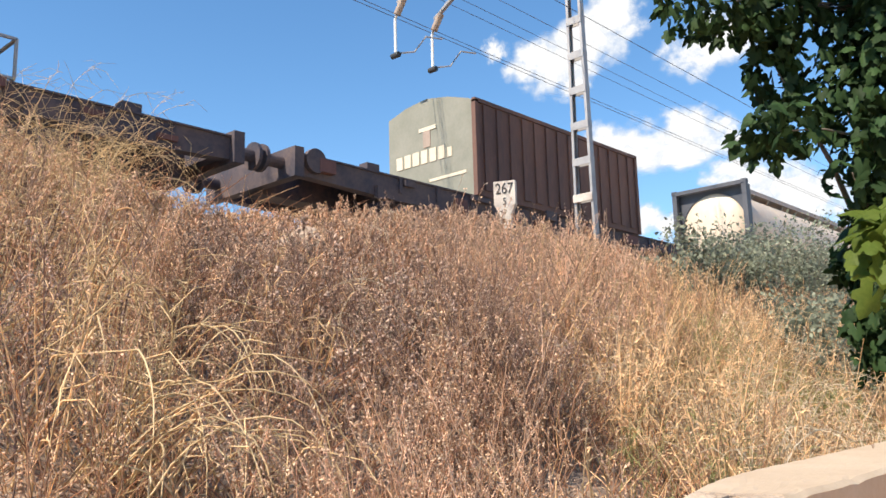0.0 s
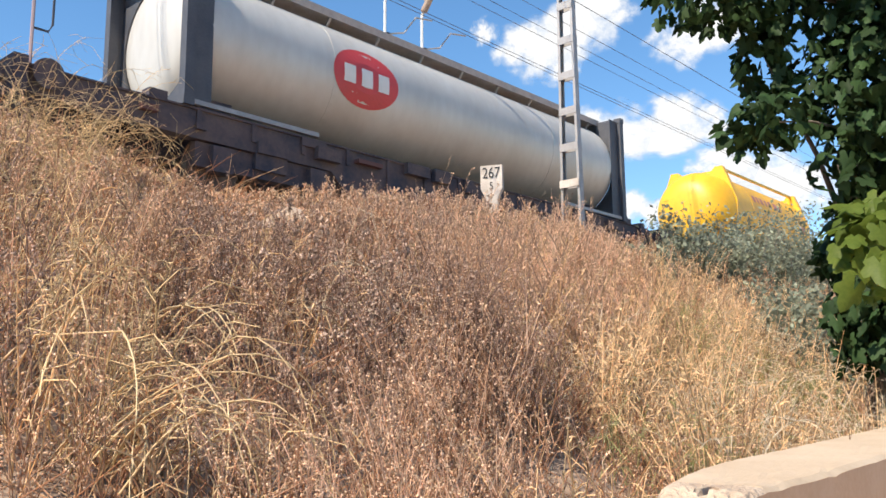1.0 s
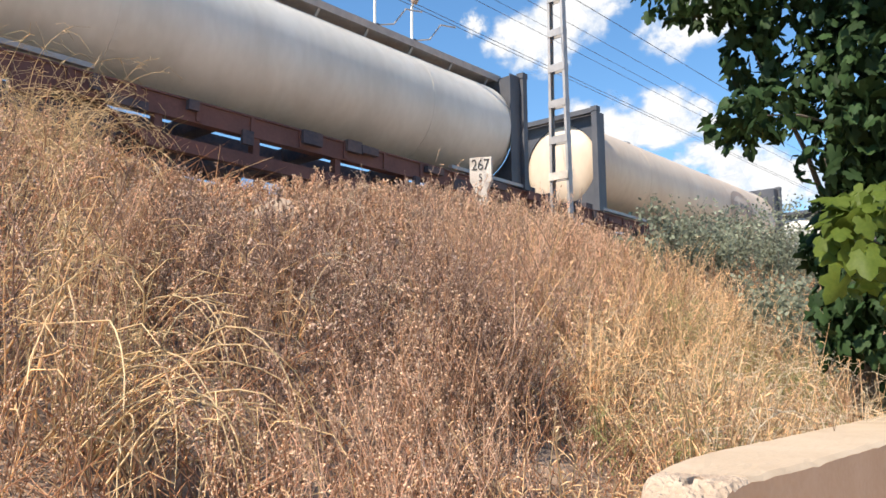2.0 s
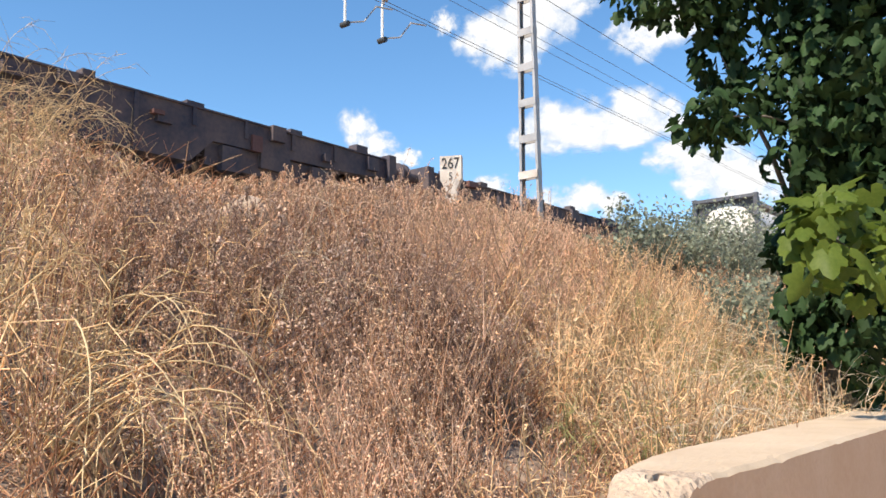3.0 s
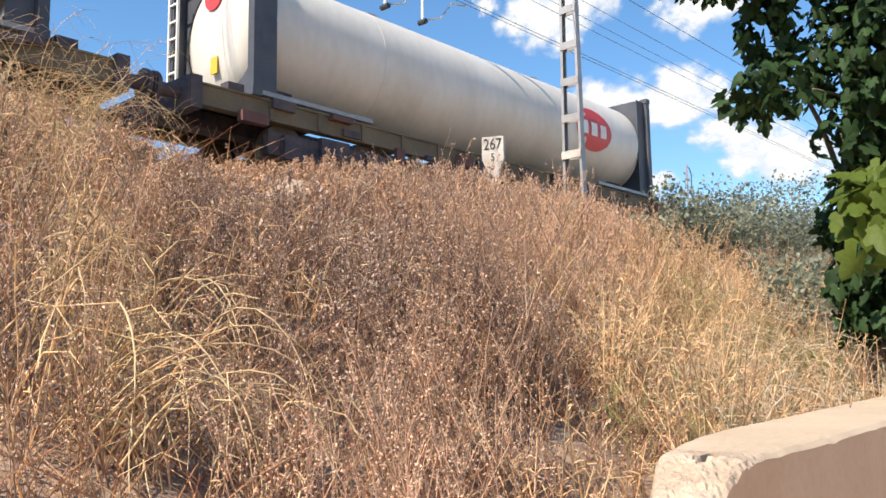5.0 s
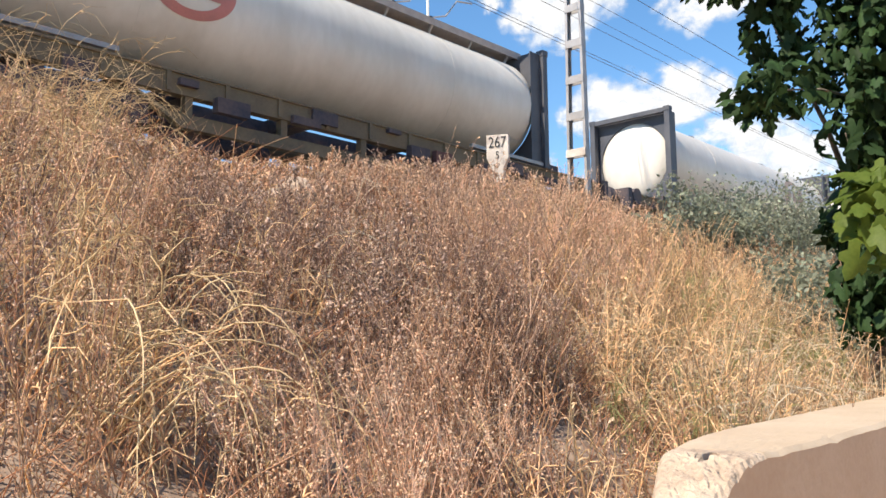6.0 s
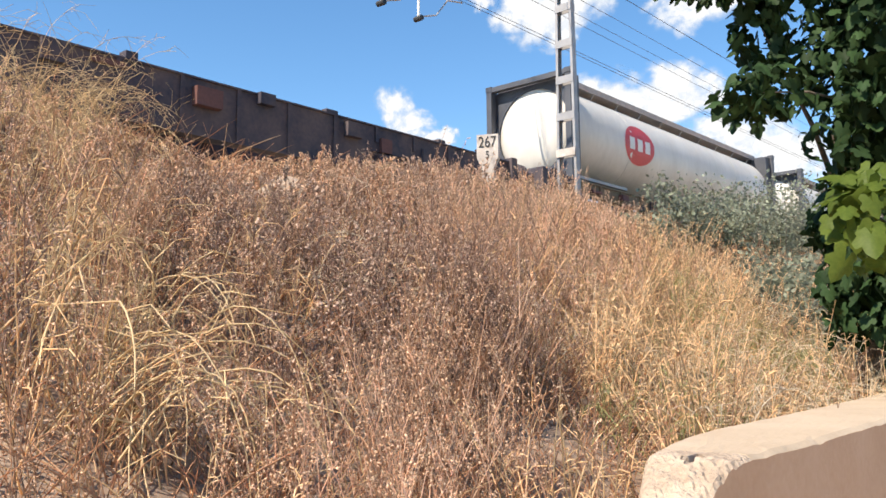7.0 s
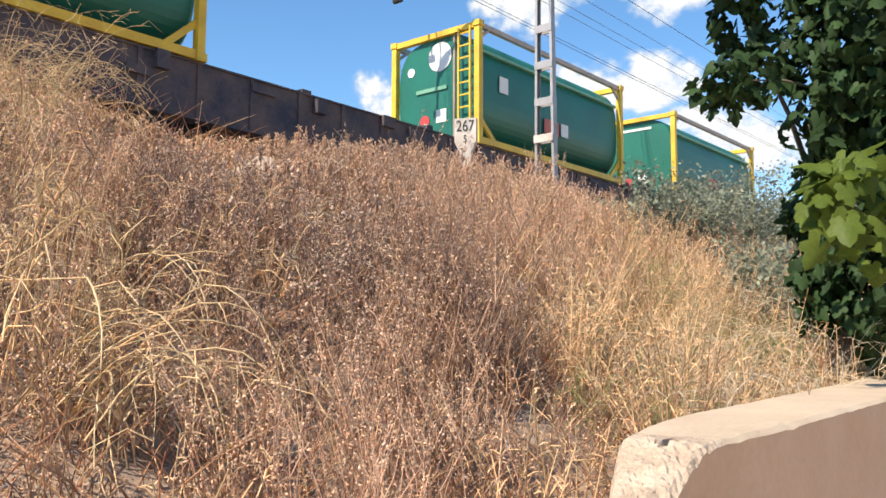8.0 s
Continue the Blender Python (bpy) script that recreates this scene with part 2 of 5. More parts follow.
def build_parapet():
    """A wall in stations along its length; its near end is broken off in a rough slope."""
    root = thing("parapet", "low cream concrete parapet with a broken sloping end", "wall", kind="structure")
    prnd = random.Random(5)
    inner = lambda x: float(np.interp(x, [1.9, 2.2, 2.5, 3.4, 3.9, 4.9, 5.9, 9.6, 22], [1.1, 1.112, 1.128, 1.152, 1.195, 1.265, 1.33, 1.6, 2.5]))
    outer = lambda x: float(np.interp(x, [1.9, 2.25, 2.42, 2.6, 2.82, 3.1, 3.4, 3.9, 4.6, 6.5, 9.6, 22], [1.16, 1.27, 1.347, 1.42, 1.495, 1.585, 1.66, 1.745, 1.81, 2.03, 2.39, 3.8]))
    cols = 19

    def ring(bm, x):
        a, b = inner(x), outer(x)
        fall = 0.43 * max(0.0, 2.6 - x)
        broken = min(1.0, max(0.0, (2.78 - x) / 0.2))
        top = 1.0 - fall
        low = [bm.verts.new((x, a, -0.3)), bm.verts.new((x, a, 0.4)), bm.verts.new((x, a, top - 0.05))]
        mid = []
        for k in range(cols):
            u = k / (cols - 1)
            y = a + (b - a) * u
            edge = 0.016 * max(0.0, 1 - u / 0.07) ** 2 + 0.03 * max(0.0, (u - 0.9) / 0.1) ** 2
            n = 0.7 * noise.noise(Vector((x * 26, y * 26, 3.0))) + 0.7 * noise.noise(Vector((x * 70, y * 70, 7.0)))
            crumble = 0.015 * broken * n * (1.25 - u) - 0.02 * broken * max(0.0, 1 - u / 0.35)
            chip = -0.014 * max(0.0, noise.noise(Vector((x * 7, 1.0, 2.0)))) if k < 2 else 0.0
            pit = -0.07 if abs(x - 2.64 - 0.4 * (y - 1.26)) < 0.06 and abs(y - 1.262) < 0.014 else 0.0
            mid.append(bm.verts.new((x, y, top - edge + crumble + chip + pit + prnd.uniform(-0.0015, 0.0015))))
        high = [bm.verts.new((x, b + 0.008, top - 0.06)), bm.verts.new((x, b + 0.06, 0.4)), bm.verts.new((x, b + 0.1, -0.3))]
        return low + mid + high

    def skin(bm, stations):
        rows = [ring(bm, x) for x in stations]
        for p, q in zip(rows, rows[1:]):
            for k in range(len(p) - 1):
                # road-side faces take the shade-tinted concrete
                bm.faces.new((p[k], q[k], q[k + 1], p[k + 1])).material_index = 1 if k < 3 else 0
        bm.faces.new(rows[0][::-1])
        bm.faces.new(rows[-1])
    body, worn = B(), B()
    skin(body, [2.78, 2.9, 3.0] + [3.1 + 0.1 * k for k in range(40)] + [7.2, 7.5, 8.0, 9.0, 11.0, 15.0, 22.0])
    skin(worn, [1.96 + 0.02 * k for k in range(42)])
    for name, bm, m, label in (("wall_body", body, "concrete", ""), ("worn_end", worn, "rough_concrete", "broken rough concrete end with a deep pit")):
        part(name, bm, [M[m], M["side_shade"]], root, label)


build_parapet()

# ---- train ----
SPEED = 28.2
MOVING = []


def rides(ob, s, y=TRACK_Y, z=DECK_Z):
    ob.location = (s, y, z)
    MOVING.append((ob, s, y, z))


def corner_frame(root, m, x, w=2.44, h=2.59, t=0.15):
    """One end frame of a container at x: two posts, sills and corner castings."""
    for y in (-w / 2 + t / 2, w / 2 - t / 2):
        part("corner_post", box(B(), x - t / 2, x + t / 2, y - t / 2, y + t / 2, 0.12, h - 0.12), m, root, bevel=0.012)
        for z in (0, h - 0.12):
            part("corner_casting", box(B(), x - 0.089, x + 0.089, y - 0.085, y + 0.085, z, z + 0.12), m, root, bevel=0.008)
    part("top_beam", box(B(), x - t / 2, x + t / 2, -w / 2 + t, w / 2 - t, h - 0.14, h - 0.02), m, root, bevel=0.01)
    part("bottom_beam", box(B(), x - t / 2, x + t / 2, -w / 2 + t, w / 2 - t, 0.02, 0.16), m, root, bevel=0.01)


def ladder(root, m, x, y0, y1, z0, z1, rungs=9):
    la = part("ladder", beam(beam(B(), (x, y0, z0), (x, y0, z1), 0.04, 0.04), (x, y1, z0), (x, y1, z1), 0.04, 0.04), m, root)
    for k in range(rungs):
        z = z0 + (k + 0.5) * (z1 - z0) / rungs
        part("rung", beam(B(), (x, y0, z), (x, y1, z), 0.03, 0.03), m, la)


def end_plate(root, m, x, th, w=2.44, h=2.59, r=1.0, zc=1.3):
    """A flat ring between the rectangular end frame and the round shell."""
    n = 48
    bm = B()
    rings = []
    for xx in (x, x + th):
        inn, out = [], []
        for k in range(n):
            a = k * math.tau / n
            c, s = math.cos(a), math.sin(a)
            inn.append(bm.verts.new((xx, r * c, zc + r * s)))
            q = min((w / 2 - 0.1) / max(abs(c), 1e-6), (h / 2 - 0.04) / max(abs(s), 1e-6))
            out.append(bm.verts.new((xx, q * c, h / 2 + q * s)))
        rings.append((inn, out))
    for inn, out in rings:
        for k in range(n):
            bm.faces.new((inn[k], inn[(k + 1) % n], out[(k + 1) % n], out[k]))
    (a, b), (c, d) = rings
    for k in range(n):
        bm.faces.new((a[k], a[(k + 1) % n], c[(k + 1) % n], c[k]))
        bm.faces.new((b[k], b[(k + 1) % n], d[(k + 1) % n], d[k]))
    part("end_plate", bm, m, root)


def round_emblem(root, m, letters, x, r, R, zc, side_angle=0.0, w=1.45, ring=False):
    """A flat disc, or a thick ring, on the shell's near side, bent to its curve, with plain strokes on it."""
    bm = B()
    n = 36
    c = bm.verts.new((x, -R - 0.006, zc))

    def on(dx, arc, lift=0.006):
        a = arc / R + side_angle
        return (x + dx, -(R + lift) * math.cos(a), zc + (R + lift) * math.sin(a))
    c.co = on(0, 0)
    rings = [[bm.verts.new(on(w * r * q * math.cos(k * math.tau / n), r * q * math.sin(k * math.tau / n))) for k in range(n)] for q in ((0.72, 1.0) if ring else (0.5, 1.0))]
    if ring:
        bm.verts.remove(c)
    for k in range(n):
        if not ring:
            bm.faces.new((c, rings[0][k], rings[0][(k + 1) % n]))
        bm.faces.new((rings[0][k], rings[1][k], rings[1][(k + 1) % n], rings[0][(k + 1) % n]))
    em = part("emblem", bm, m, root, "ring emblem round three dark strokes" if ring else "round emblem with three light strokes")
    for k in (-1, 0, 1):
        bm = B()
        for i in range(3):
            z0, z1 = (-0.3 + i * 0.2) * r, (-0.1 + i * 0.2) * r
            bm.faces.new([bm.verts.new(on(dx, z, 0.012)) for dx, z in ((r * w * (k * 0.52 - 0.17), z0), (r * w * (k * 0.52 + 0.17), z0), (r * w * (k * 0.52 + 0.17), z1), (r * w * (k * 0.52 - 0.17), z1))])
        part("stroke", bm, letters, em)


def tank_container(L, shell_mat, label, emblem=None, emblem_x=0.0, emblem_r=0.42, walkway=True, R=1.14, rear_ladder=None, frame_m=None, rear_emblem=False):
    frame_m = frame_m or M["frame_grey"]
    root = thing("tank_container", label, "tank container", "tank containers on the train")
    zc, h = 1.34, L / 2
    prof = []
    for k in range(9):
        a = k / 8 * math.pi / 2
        prof.append((-h + 0.12 + 0.42 * (1 - math.sin(a)), R * math.cos(a) ** 0.55 if k < 8 else 0))
    prof = prof[::-1]
    body = [(x, r) for x, r in prof]
    straight = np.linspace(-h + 0.75, h - 0.75, max(3, int(L)))
    full = body + [(x, R) for x in straight] + [(-x, r) for x, r in body[::-1]]
    part("shell", lathe_x(B(), full, 48, zc), shell_mat, root, smooth=True)
    for x in (-h + 2.9, h - 2.9):
        part("shell_band", lathe_x(B(), [(x - 0.04, R), (x - 0.04, R + 0.004), (x + 0.04, R + 0.004), (x + 0.04, R)], 48, zc), shell_mat, root, smooth=False)
    for sx in (-1, 1):
        corner_frame(root, frame_m, sx * (h - 0.08))
        end_plate(root, frame_m, sx * (h - 0.27) - 0.02, 0.04, r=1.03, zc=zc - 0.02)
        part("saddle", box(B(), sx * (h - 0.9) - 0.3, sx * (h - 0.9) + 0.3, -0.62, 0.62, 0.0, 0.5), M["wagon"], root, bevel=0.02)
        for sy in (-1, 1):
            part("gusset_plate", box(B(), sx * (h - 0.33) - 0.17, sx * (h - 0.33) + 0.17, sy * 1.12 - 0.012, sy * 1.12 + 0.012, 0.12, 2.5), frame_m, root)
            part("bottom_side_rail", beam(B(), (sx * (h - 0.16), sy * 1.14, 0.08), (sx * (h - 2.5), sy * 1.14, 0.08), 0.08, 0.07), M["galv"], root)
    if walkway:
        part("walkway", box(B(), -h + 0.2, h - 0.2, -0.62, -0.12, 2.53, 2.57), M["walk_grate"], root)
        rail = B()
        box(rail, -h + 0.2, h - 0.2, -0.66, -0.62, 2.48, 2.62)
        part("walkway_edge", rail, M["walk_grate"], root)
        for x in np.arange(-h + 0.8, h - 0.5, 1.2):
            part("walkway_bracket", beam(B(), (x, -0.62, 2.52), (x, -0.5, 2.36), 0.05, 0.03), M["galv"], root)
    for x in ((0,) if L < 8 else (-2.6, 2.6)):
        part("manhole", tube(tube(B(), [(x, 0.15, 2.44), (x, 0.15, 2.56)], 0.3, 20), [(x, 0.15, 2.56), (x, 0.15, 2.59)], 0.33, 20), M["galv"], root)
    if emblem:
        round_emblem(root, emblem, M["sign_white"] if emblem is M["red"] else emblem, emblem_x, emblem_r, R, zc, 0.0, ring=emblem is not M["red"])
    if rear_emblem:
        em = part("end_sign", tube(B(), [(-h + 0.10, 0.05, 1.95), (-h + 0.13, 0.05, 1.95)], 0.24, 24), M["red"], root)
        part("stroke", box(B(), -h + 0.085, -h + 0.099, -0.1, 0.2, 1.92, 1.99), M["sign_white"], em)
        part("warning_plate", box(B(), -h + 0.1, -h + 0.12, -0.1, 0.08, 0.62, 0.9), M["frame_yellow"], root)
    if rear_ladder == "far":
        ladder(root, M["sign_white"], -h - 0.02, 0.9, 1.16, 0.1, 2.2, 7)
    elif rear_ladder == "near":
        ladder(root, M["sign_white"], -h - 0.02, -0.75, -0.45, 0.7, 2.1, 6)
    return root


def yellow_tank():
    root = thing("yellow_tank_container", "yellow steel tank container with lit domed end", "tank container", "tank containers on the train")
    L, R, zc = 7.1, 1.26, 1.38
    h = L / 2

    def dome(end, deep):
        return [(end + deep * (1 - math.sin(a)), R * math.cos(a) ** 0.52 if a < 1.57 else 0.0) for a in (math.pi / 2 * k / 10 for k in range(11))][::-1]
    rear, front = dome(-h - 0.42, 1.1), dome(-h, 0.7)
    full = rear + [(x, R) for x in np.linspace(-2.75, 2.75, 5)] + [(-x, r) for x, r in front[::-1]]
    part("shell", lathe_x(B(), full, 56, zc), M["yellow"], root, smooth=True)
    for sx in (-1, 1):
        x = sx * 2.95
        bm = B()
        loop = [(-1.22, 0.1), (1.22, 0.1), (1.27, 1.6), (1.05, 2.25), (0.85, 2.74), (0.62, 2.74), (0.5, 2.62), (-0.5, 2.62), (-0.62, 2.74), (-0.85, 2.74), (-1.05, 2.25), (-1.27, 1.6)]
        a = [bm.verts.new((x - 0.09, y, z)) for y, z in loop]
        b = [bm.verts.new((x + 0.09, y, z)) for y, z in loop]
        for k in range(len(loop)):
            bm.faces.new((a[k], a[(k + 1) % len(loop)], b[(k + 1) % len(loop)], b[k]))
        bm.faces.new(a)
        bm.faces.new(b[::-1])
        part("saddle_frame", bm, M["yellow"], root)
    for y in (-1.18, 1.18):
        part("side_rail", box(B(), -h + 0.1, h - 0.1, y - 0.06, y + 0.06, 0.0, 0.13), M["frame_yellow"], root, bevel=0.01)
        part("top_rail", beam(B(), (-2.95, y * 0.62, 2.7), (2.95, y * 0.62, 2.7), 0.07, 0.07), M["frame_yellow"], root)
    part("end_sill", box(B(), -h, -h + 0.12, -1.12, 1.12, 0.0, 0.13), M["frame_yellow"], root)
    hr = B()
    for y in (-1.1, -0.35, 0.4, 1.1):
        beam(hr, (-h + 0.03, y, 0.13), (-h + 0.03, y, 0.66), 0.035, 0.035)
    beam(hr, (-h + 0.03, -1.1, 0.66), (-h + 0.03, 1.1, 0.66), 0.035, 0.035)
    beam(hr, (-h + 0.03, -1.15, 0.66), (-h + 0.95, -1.2, 0.66), 0.035, 0.035)
    part("handrail", hr, M["frame_yellow"], root)
    front = B()
    for y in (-1.0, 0.0, 1.0):
        beam(front, (h + 0.45, y, 0.1), (h + 0.45, y, 0.62), 0.035, 0.035)
    for z in (0.1, 0.62):
        beam(front, (h + 0.45, -1.0, z), (h + 0.45, 1.0, z), 0.035, 0.035)
        for y in (-1.0, 1.0):
            beam(front, (h - 0.2, y, z), (h + 0.45, y, z), 0.035, 0.035)
    part("front_handrail", front, M["galv"], root, "grey tubular handrail round the front step")
    for x in (-1.75, -0.1, 1.55):
        part("shell_band", lathe_x(B(), [(x - 0.035, R), (x - 0.035, R + 0.006), (x + 0.035, R + 0.006), (x + 0.035, R)], 56, zc), M["yellow"], root)

    def decal(name, x0, x1, a0, a1, m):
        bm = B()
        rows = [[bm.verts.new((x, -(R + 0.01) * math.cos(a), zc + (R + 0.01) * math.sin(a))) for x in (x0, x1)] for a in np.linspace(a0, a1, 5)]
        for p, q in zip(rows, rows[1:]):
            bm.faces.new((p[0], p[1], q[1], q[0]))
        part(name, bm, m, root)
    decal("data_panel", -0.6, 0.75, -0.62, -0.2, M["panel_grey"])
    decal("hazard_plate", 2.05, 2.25, -0.1, 0.08, M["sign_white"])
    decal("class_plate", 2.32, 2.55, -0.1, 0.08, M["sign_pink"])
    for k, (x, wd) in enumerate(((-1.6, 0.2), (-1.28, 0.16), (-1.0, 0.22), (-0.64, 0.16), (-0.34, 0.22), (0.1, 0.3), (0.5, 0.22))):
        bm = B()
        for i in range(2):
            v = []
            for dx, arc in ((0, i * 0.12), (wd, i * 0.12), (wd, i * 0.12 + 0.12), (0, i * 0.12 + 0.12)):
                a = arc / R + 0.32
                v.append(bm.verts.new((x + dx, -(R + 0.006) * math.cos(a), zc + (R + 0.006) * math.sin(a))))
            bm.faces.new(v)
        part("faded_letter_bar", bm, M["sign_pink"], root)
    return root


def green_tank(with_ladder):
    root = thing("green_tank_container", "green tank container in a yellow frame" + (" with a yellow end ladder" if with_ladder else ""), "tank container", "green tanks on the train")
    L, zc, h = 6.06, 1.33, 3.03
    n = 48
    prof_x = [-h + 0.1, -h + 0.16, h - 0.16, h - 0.1]
    bm = B()
    rings = []
    for j, x in enumerate(prof_x):
        q = 0.97 if j in (0, 3) else 1.0
        ring = []
        for k in range(n):
            a = k * math.tau / n
            c, s = math.cos(a), math.sin(a)
            e = 0.62
            ring.append(bm.verts.new((x, q * 1.1 * math.copysign(abs(c) ** e, c), zc + q * 1.16 * math.copysign(abs(s) ** e, s))))
        rings.append(ring)
    for a, b in zip(rings, rings[1:]):
        for k in range(n):
            bm.faces.new((a[k], a[(k + 1) % n], b[(k + 1) % n], b[k]))
    bm.faces.new(rings[0][::-1])
    bm.faces.new(rings[-1])
    part("shell", bm, M["green"], root, smooth=False)
    for sx in (-1, 1):
        corner_frame(root, M["frame_yellow"], sx * (h - 0.06), t=0.13)
        for sy in (-1, 1):
            part("gusset", beam(B(), (sx * (h - 0.06), sy * 1.12, 0.62), (sx * (h - 0.62), sy * 1.14, 0.12), 0.06, 0.1), M["frame_yellow"], root)
            part("top_gusset", beam(B(), (sx * (h - 0.06), sy * 1.14, 2.2), (sx * (h - 0.45), sy * 1.14, 2.5), 0.05, 0.06), M["walk_grate"], root)
    for sy in (-1, 1):
        part("bottom_rail", box(B(), -h + 0.15, h - 0.15, sy * 1.16 - 0.05, sy * 1.16 + 0.05, 0.02, 0.15), M["frame_yellow"], root, bevel=0.01)
        part("top_rail", box(B(), -h + 0.15, h - 0.15, sy * 1.16 - 0.05, sy * 1.16 + 0.05, 2.45, 2.55), M["walk_grate"], root, bevel=0.01)
        part("shell_flange", box(B(), -h + 0.2, h - 0.2, sy * 1.08 - 0.05, sy * 1.08 + 0.05, 1.98, 2.04), M["green_light"], root)
    part("red_plate", box(B(), -0.5, 0.1, -1.135, -1.12, 0.72, 1.04), M["sign_red"], root)
    part("hazard_plate", box(B(), 0.2, 0.5, -1.135, -1.12, 0.75, 1.05), M["sign_white"], root)
    if with_ladder:
        part("data_plate", box(B(), -2.2, -1.9, -1.135, -1.12, 1.25, 1.6), M["sign_white"], root)
    x = -h + 0.085
    part("end_red_plate", tube(B(), [(x + 0.012, 0.32, 0.7), (x, 0.32, 0.7)], 0.13, 18), M["red"], root)
    part("end_white_plate", box(B(), x, x + 0.012, -0.28, 0.0, 0.62, 0.9), M["sign_white"], root)
    if with_ladder:
        part("round_sign", tube(B(), [(x + 0.01, -0.1, 2.05), (x, -0.1, 2.05)], 0.32, 28), M["sign_white"], root)
        part("small_sign", tube(B(), [(x + 0.01, 0.72, 1.85), (x, 0.72, 1.85)], 0.1, 18), M["sign_white"], root)
        part("end_bar", box(B(), x - 0.02, x + 0.01, -0.3, 0.55, 1.32, 1.4), M["green_light"], root)
        part("end_pipe", tube(B(), [(x, -0.5, 0.1), (x, -0.5, 2.5)], 0.03, 8), M["brown"], root)
        ladder(root, M["frame_yellow"], -h - 0.02, -1.0, -0.7, 0.15, 2.5, 9)
    else:
        part("letter_bar", box(B(), x - 0.003, x + 0.012, -0.45, 0.45, 2.2, 2.27), M["sign_white"], root)
    return root


def bulk_box():
    root = thing("bulk_container", "grey-ended rusty brown box container with cream letter shapes", "container", "containers on the train")
    L, W, H = 6.06, 2.44, 2.0
    h = L / 2
    prof = [(-W / 2, 0.0), (W / 2, 0.0), (W / 2, 2.08), (0.7, 2.23), (0.1, 2.29), (-0.5, 2.18), (-1.05, 2.0), (-W / 2, 1.91)]
    bm = B()
    a = [bm.verts.new((-h + 0.05, y, z)) for y, z in prof]
    b = [bm.verts.new((h - 0.05, y, z)) for y, z in prof]
    bm.faces.new(a)
    bm.faces.new(b[::-1])
    for k in range(len(prof)):
        f = bm.faces.new((a[k], a[(k + 1) % len(prof)], b[(k + 1) % len(prof)], b[k]))
        f.material_index = 1
    part("body", bm, [M["box_grey"], M["box_rust"]], root)
    for k in range(14):
        x = -h + 0.35 + k * (L - 0.7) / 13
        part("side_rib", box(B(), x - 0.09, x + 0.09, -W / 2 - 0.035, -W / 2, 0.12, 1.86), M["box_rust"], root, bevel=0.02)
    for x in (-h, h - 0.1):
        part("corner_post", box(B(), x, x + 0.1, -W / 2 - 0.04, -W / 2 + 0.06, 0.0, 1.92), M["box_rust"], root)
    part("roof_edge", box(B(), -h, h, -W / 2 - 0.04, -W / 2 + 0.05, 1.88, 1.96), M["box_rust"], root)
    bars = [(0.9, 0.18, 0.27), (0.66, 0.18, 0.28), (0.42, 0.19, 0.28), (0.18, 0.18, 0.28), (-0.06, 0.18, 0.28), (-0.3, 0.17, 0.27), (-0.52, 0.12, 0.2)]
    for y, w, hh in bars:
        part("letter_bar", box(B(), -h + 0.035, -h + 0.05, y - w / 2, y + w / 2, 0.92, 0.92 + hh), M["cream_letter"], root)
    part("emblem_bar", box(B(), -h + 0.035, -h + 0.05, -0.16, 0.32, 1.6, 1.68), M["cream_letter"], root)
    part("emblem_stem", box(B(), -h + 0.036, -h + 0.05, 0.0, 0.2, 1.25, 1.62), M["brown"], root)
    part("letter_line", box(B(), -h + 0.036, -h + 0.05, -0.95, 0.05, 0.5, 0.56), M["cream_letter"], root)
    return root


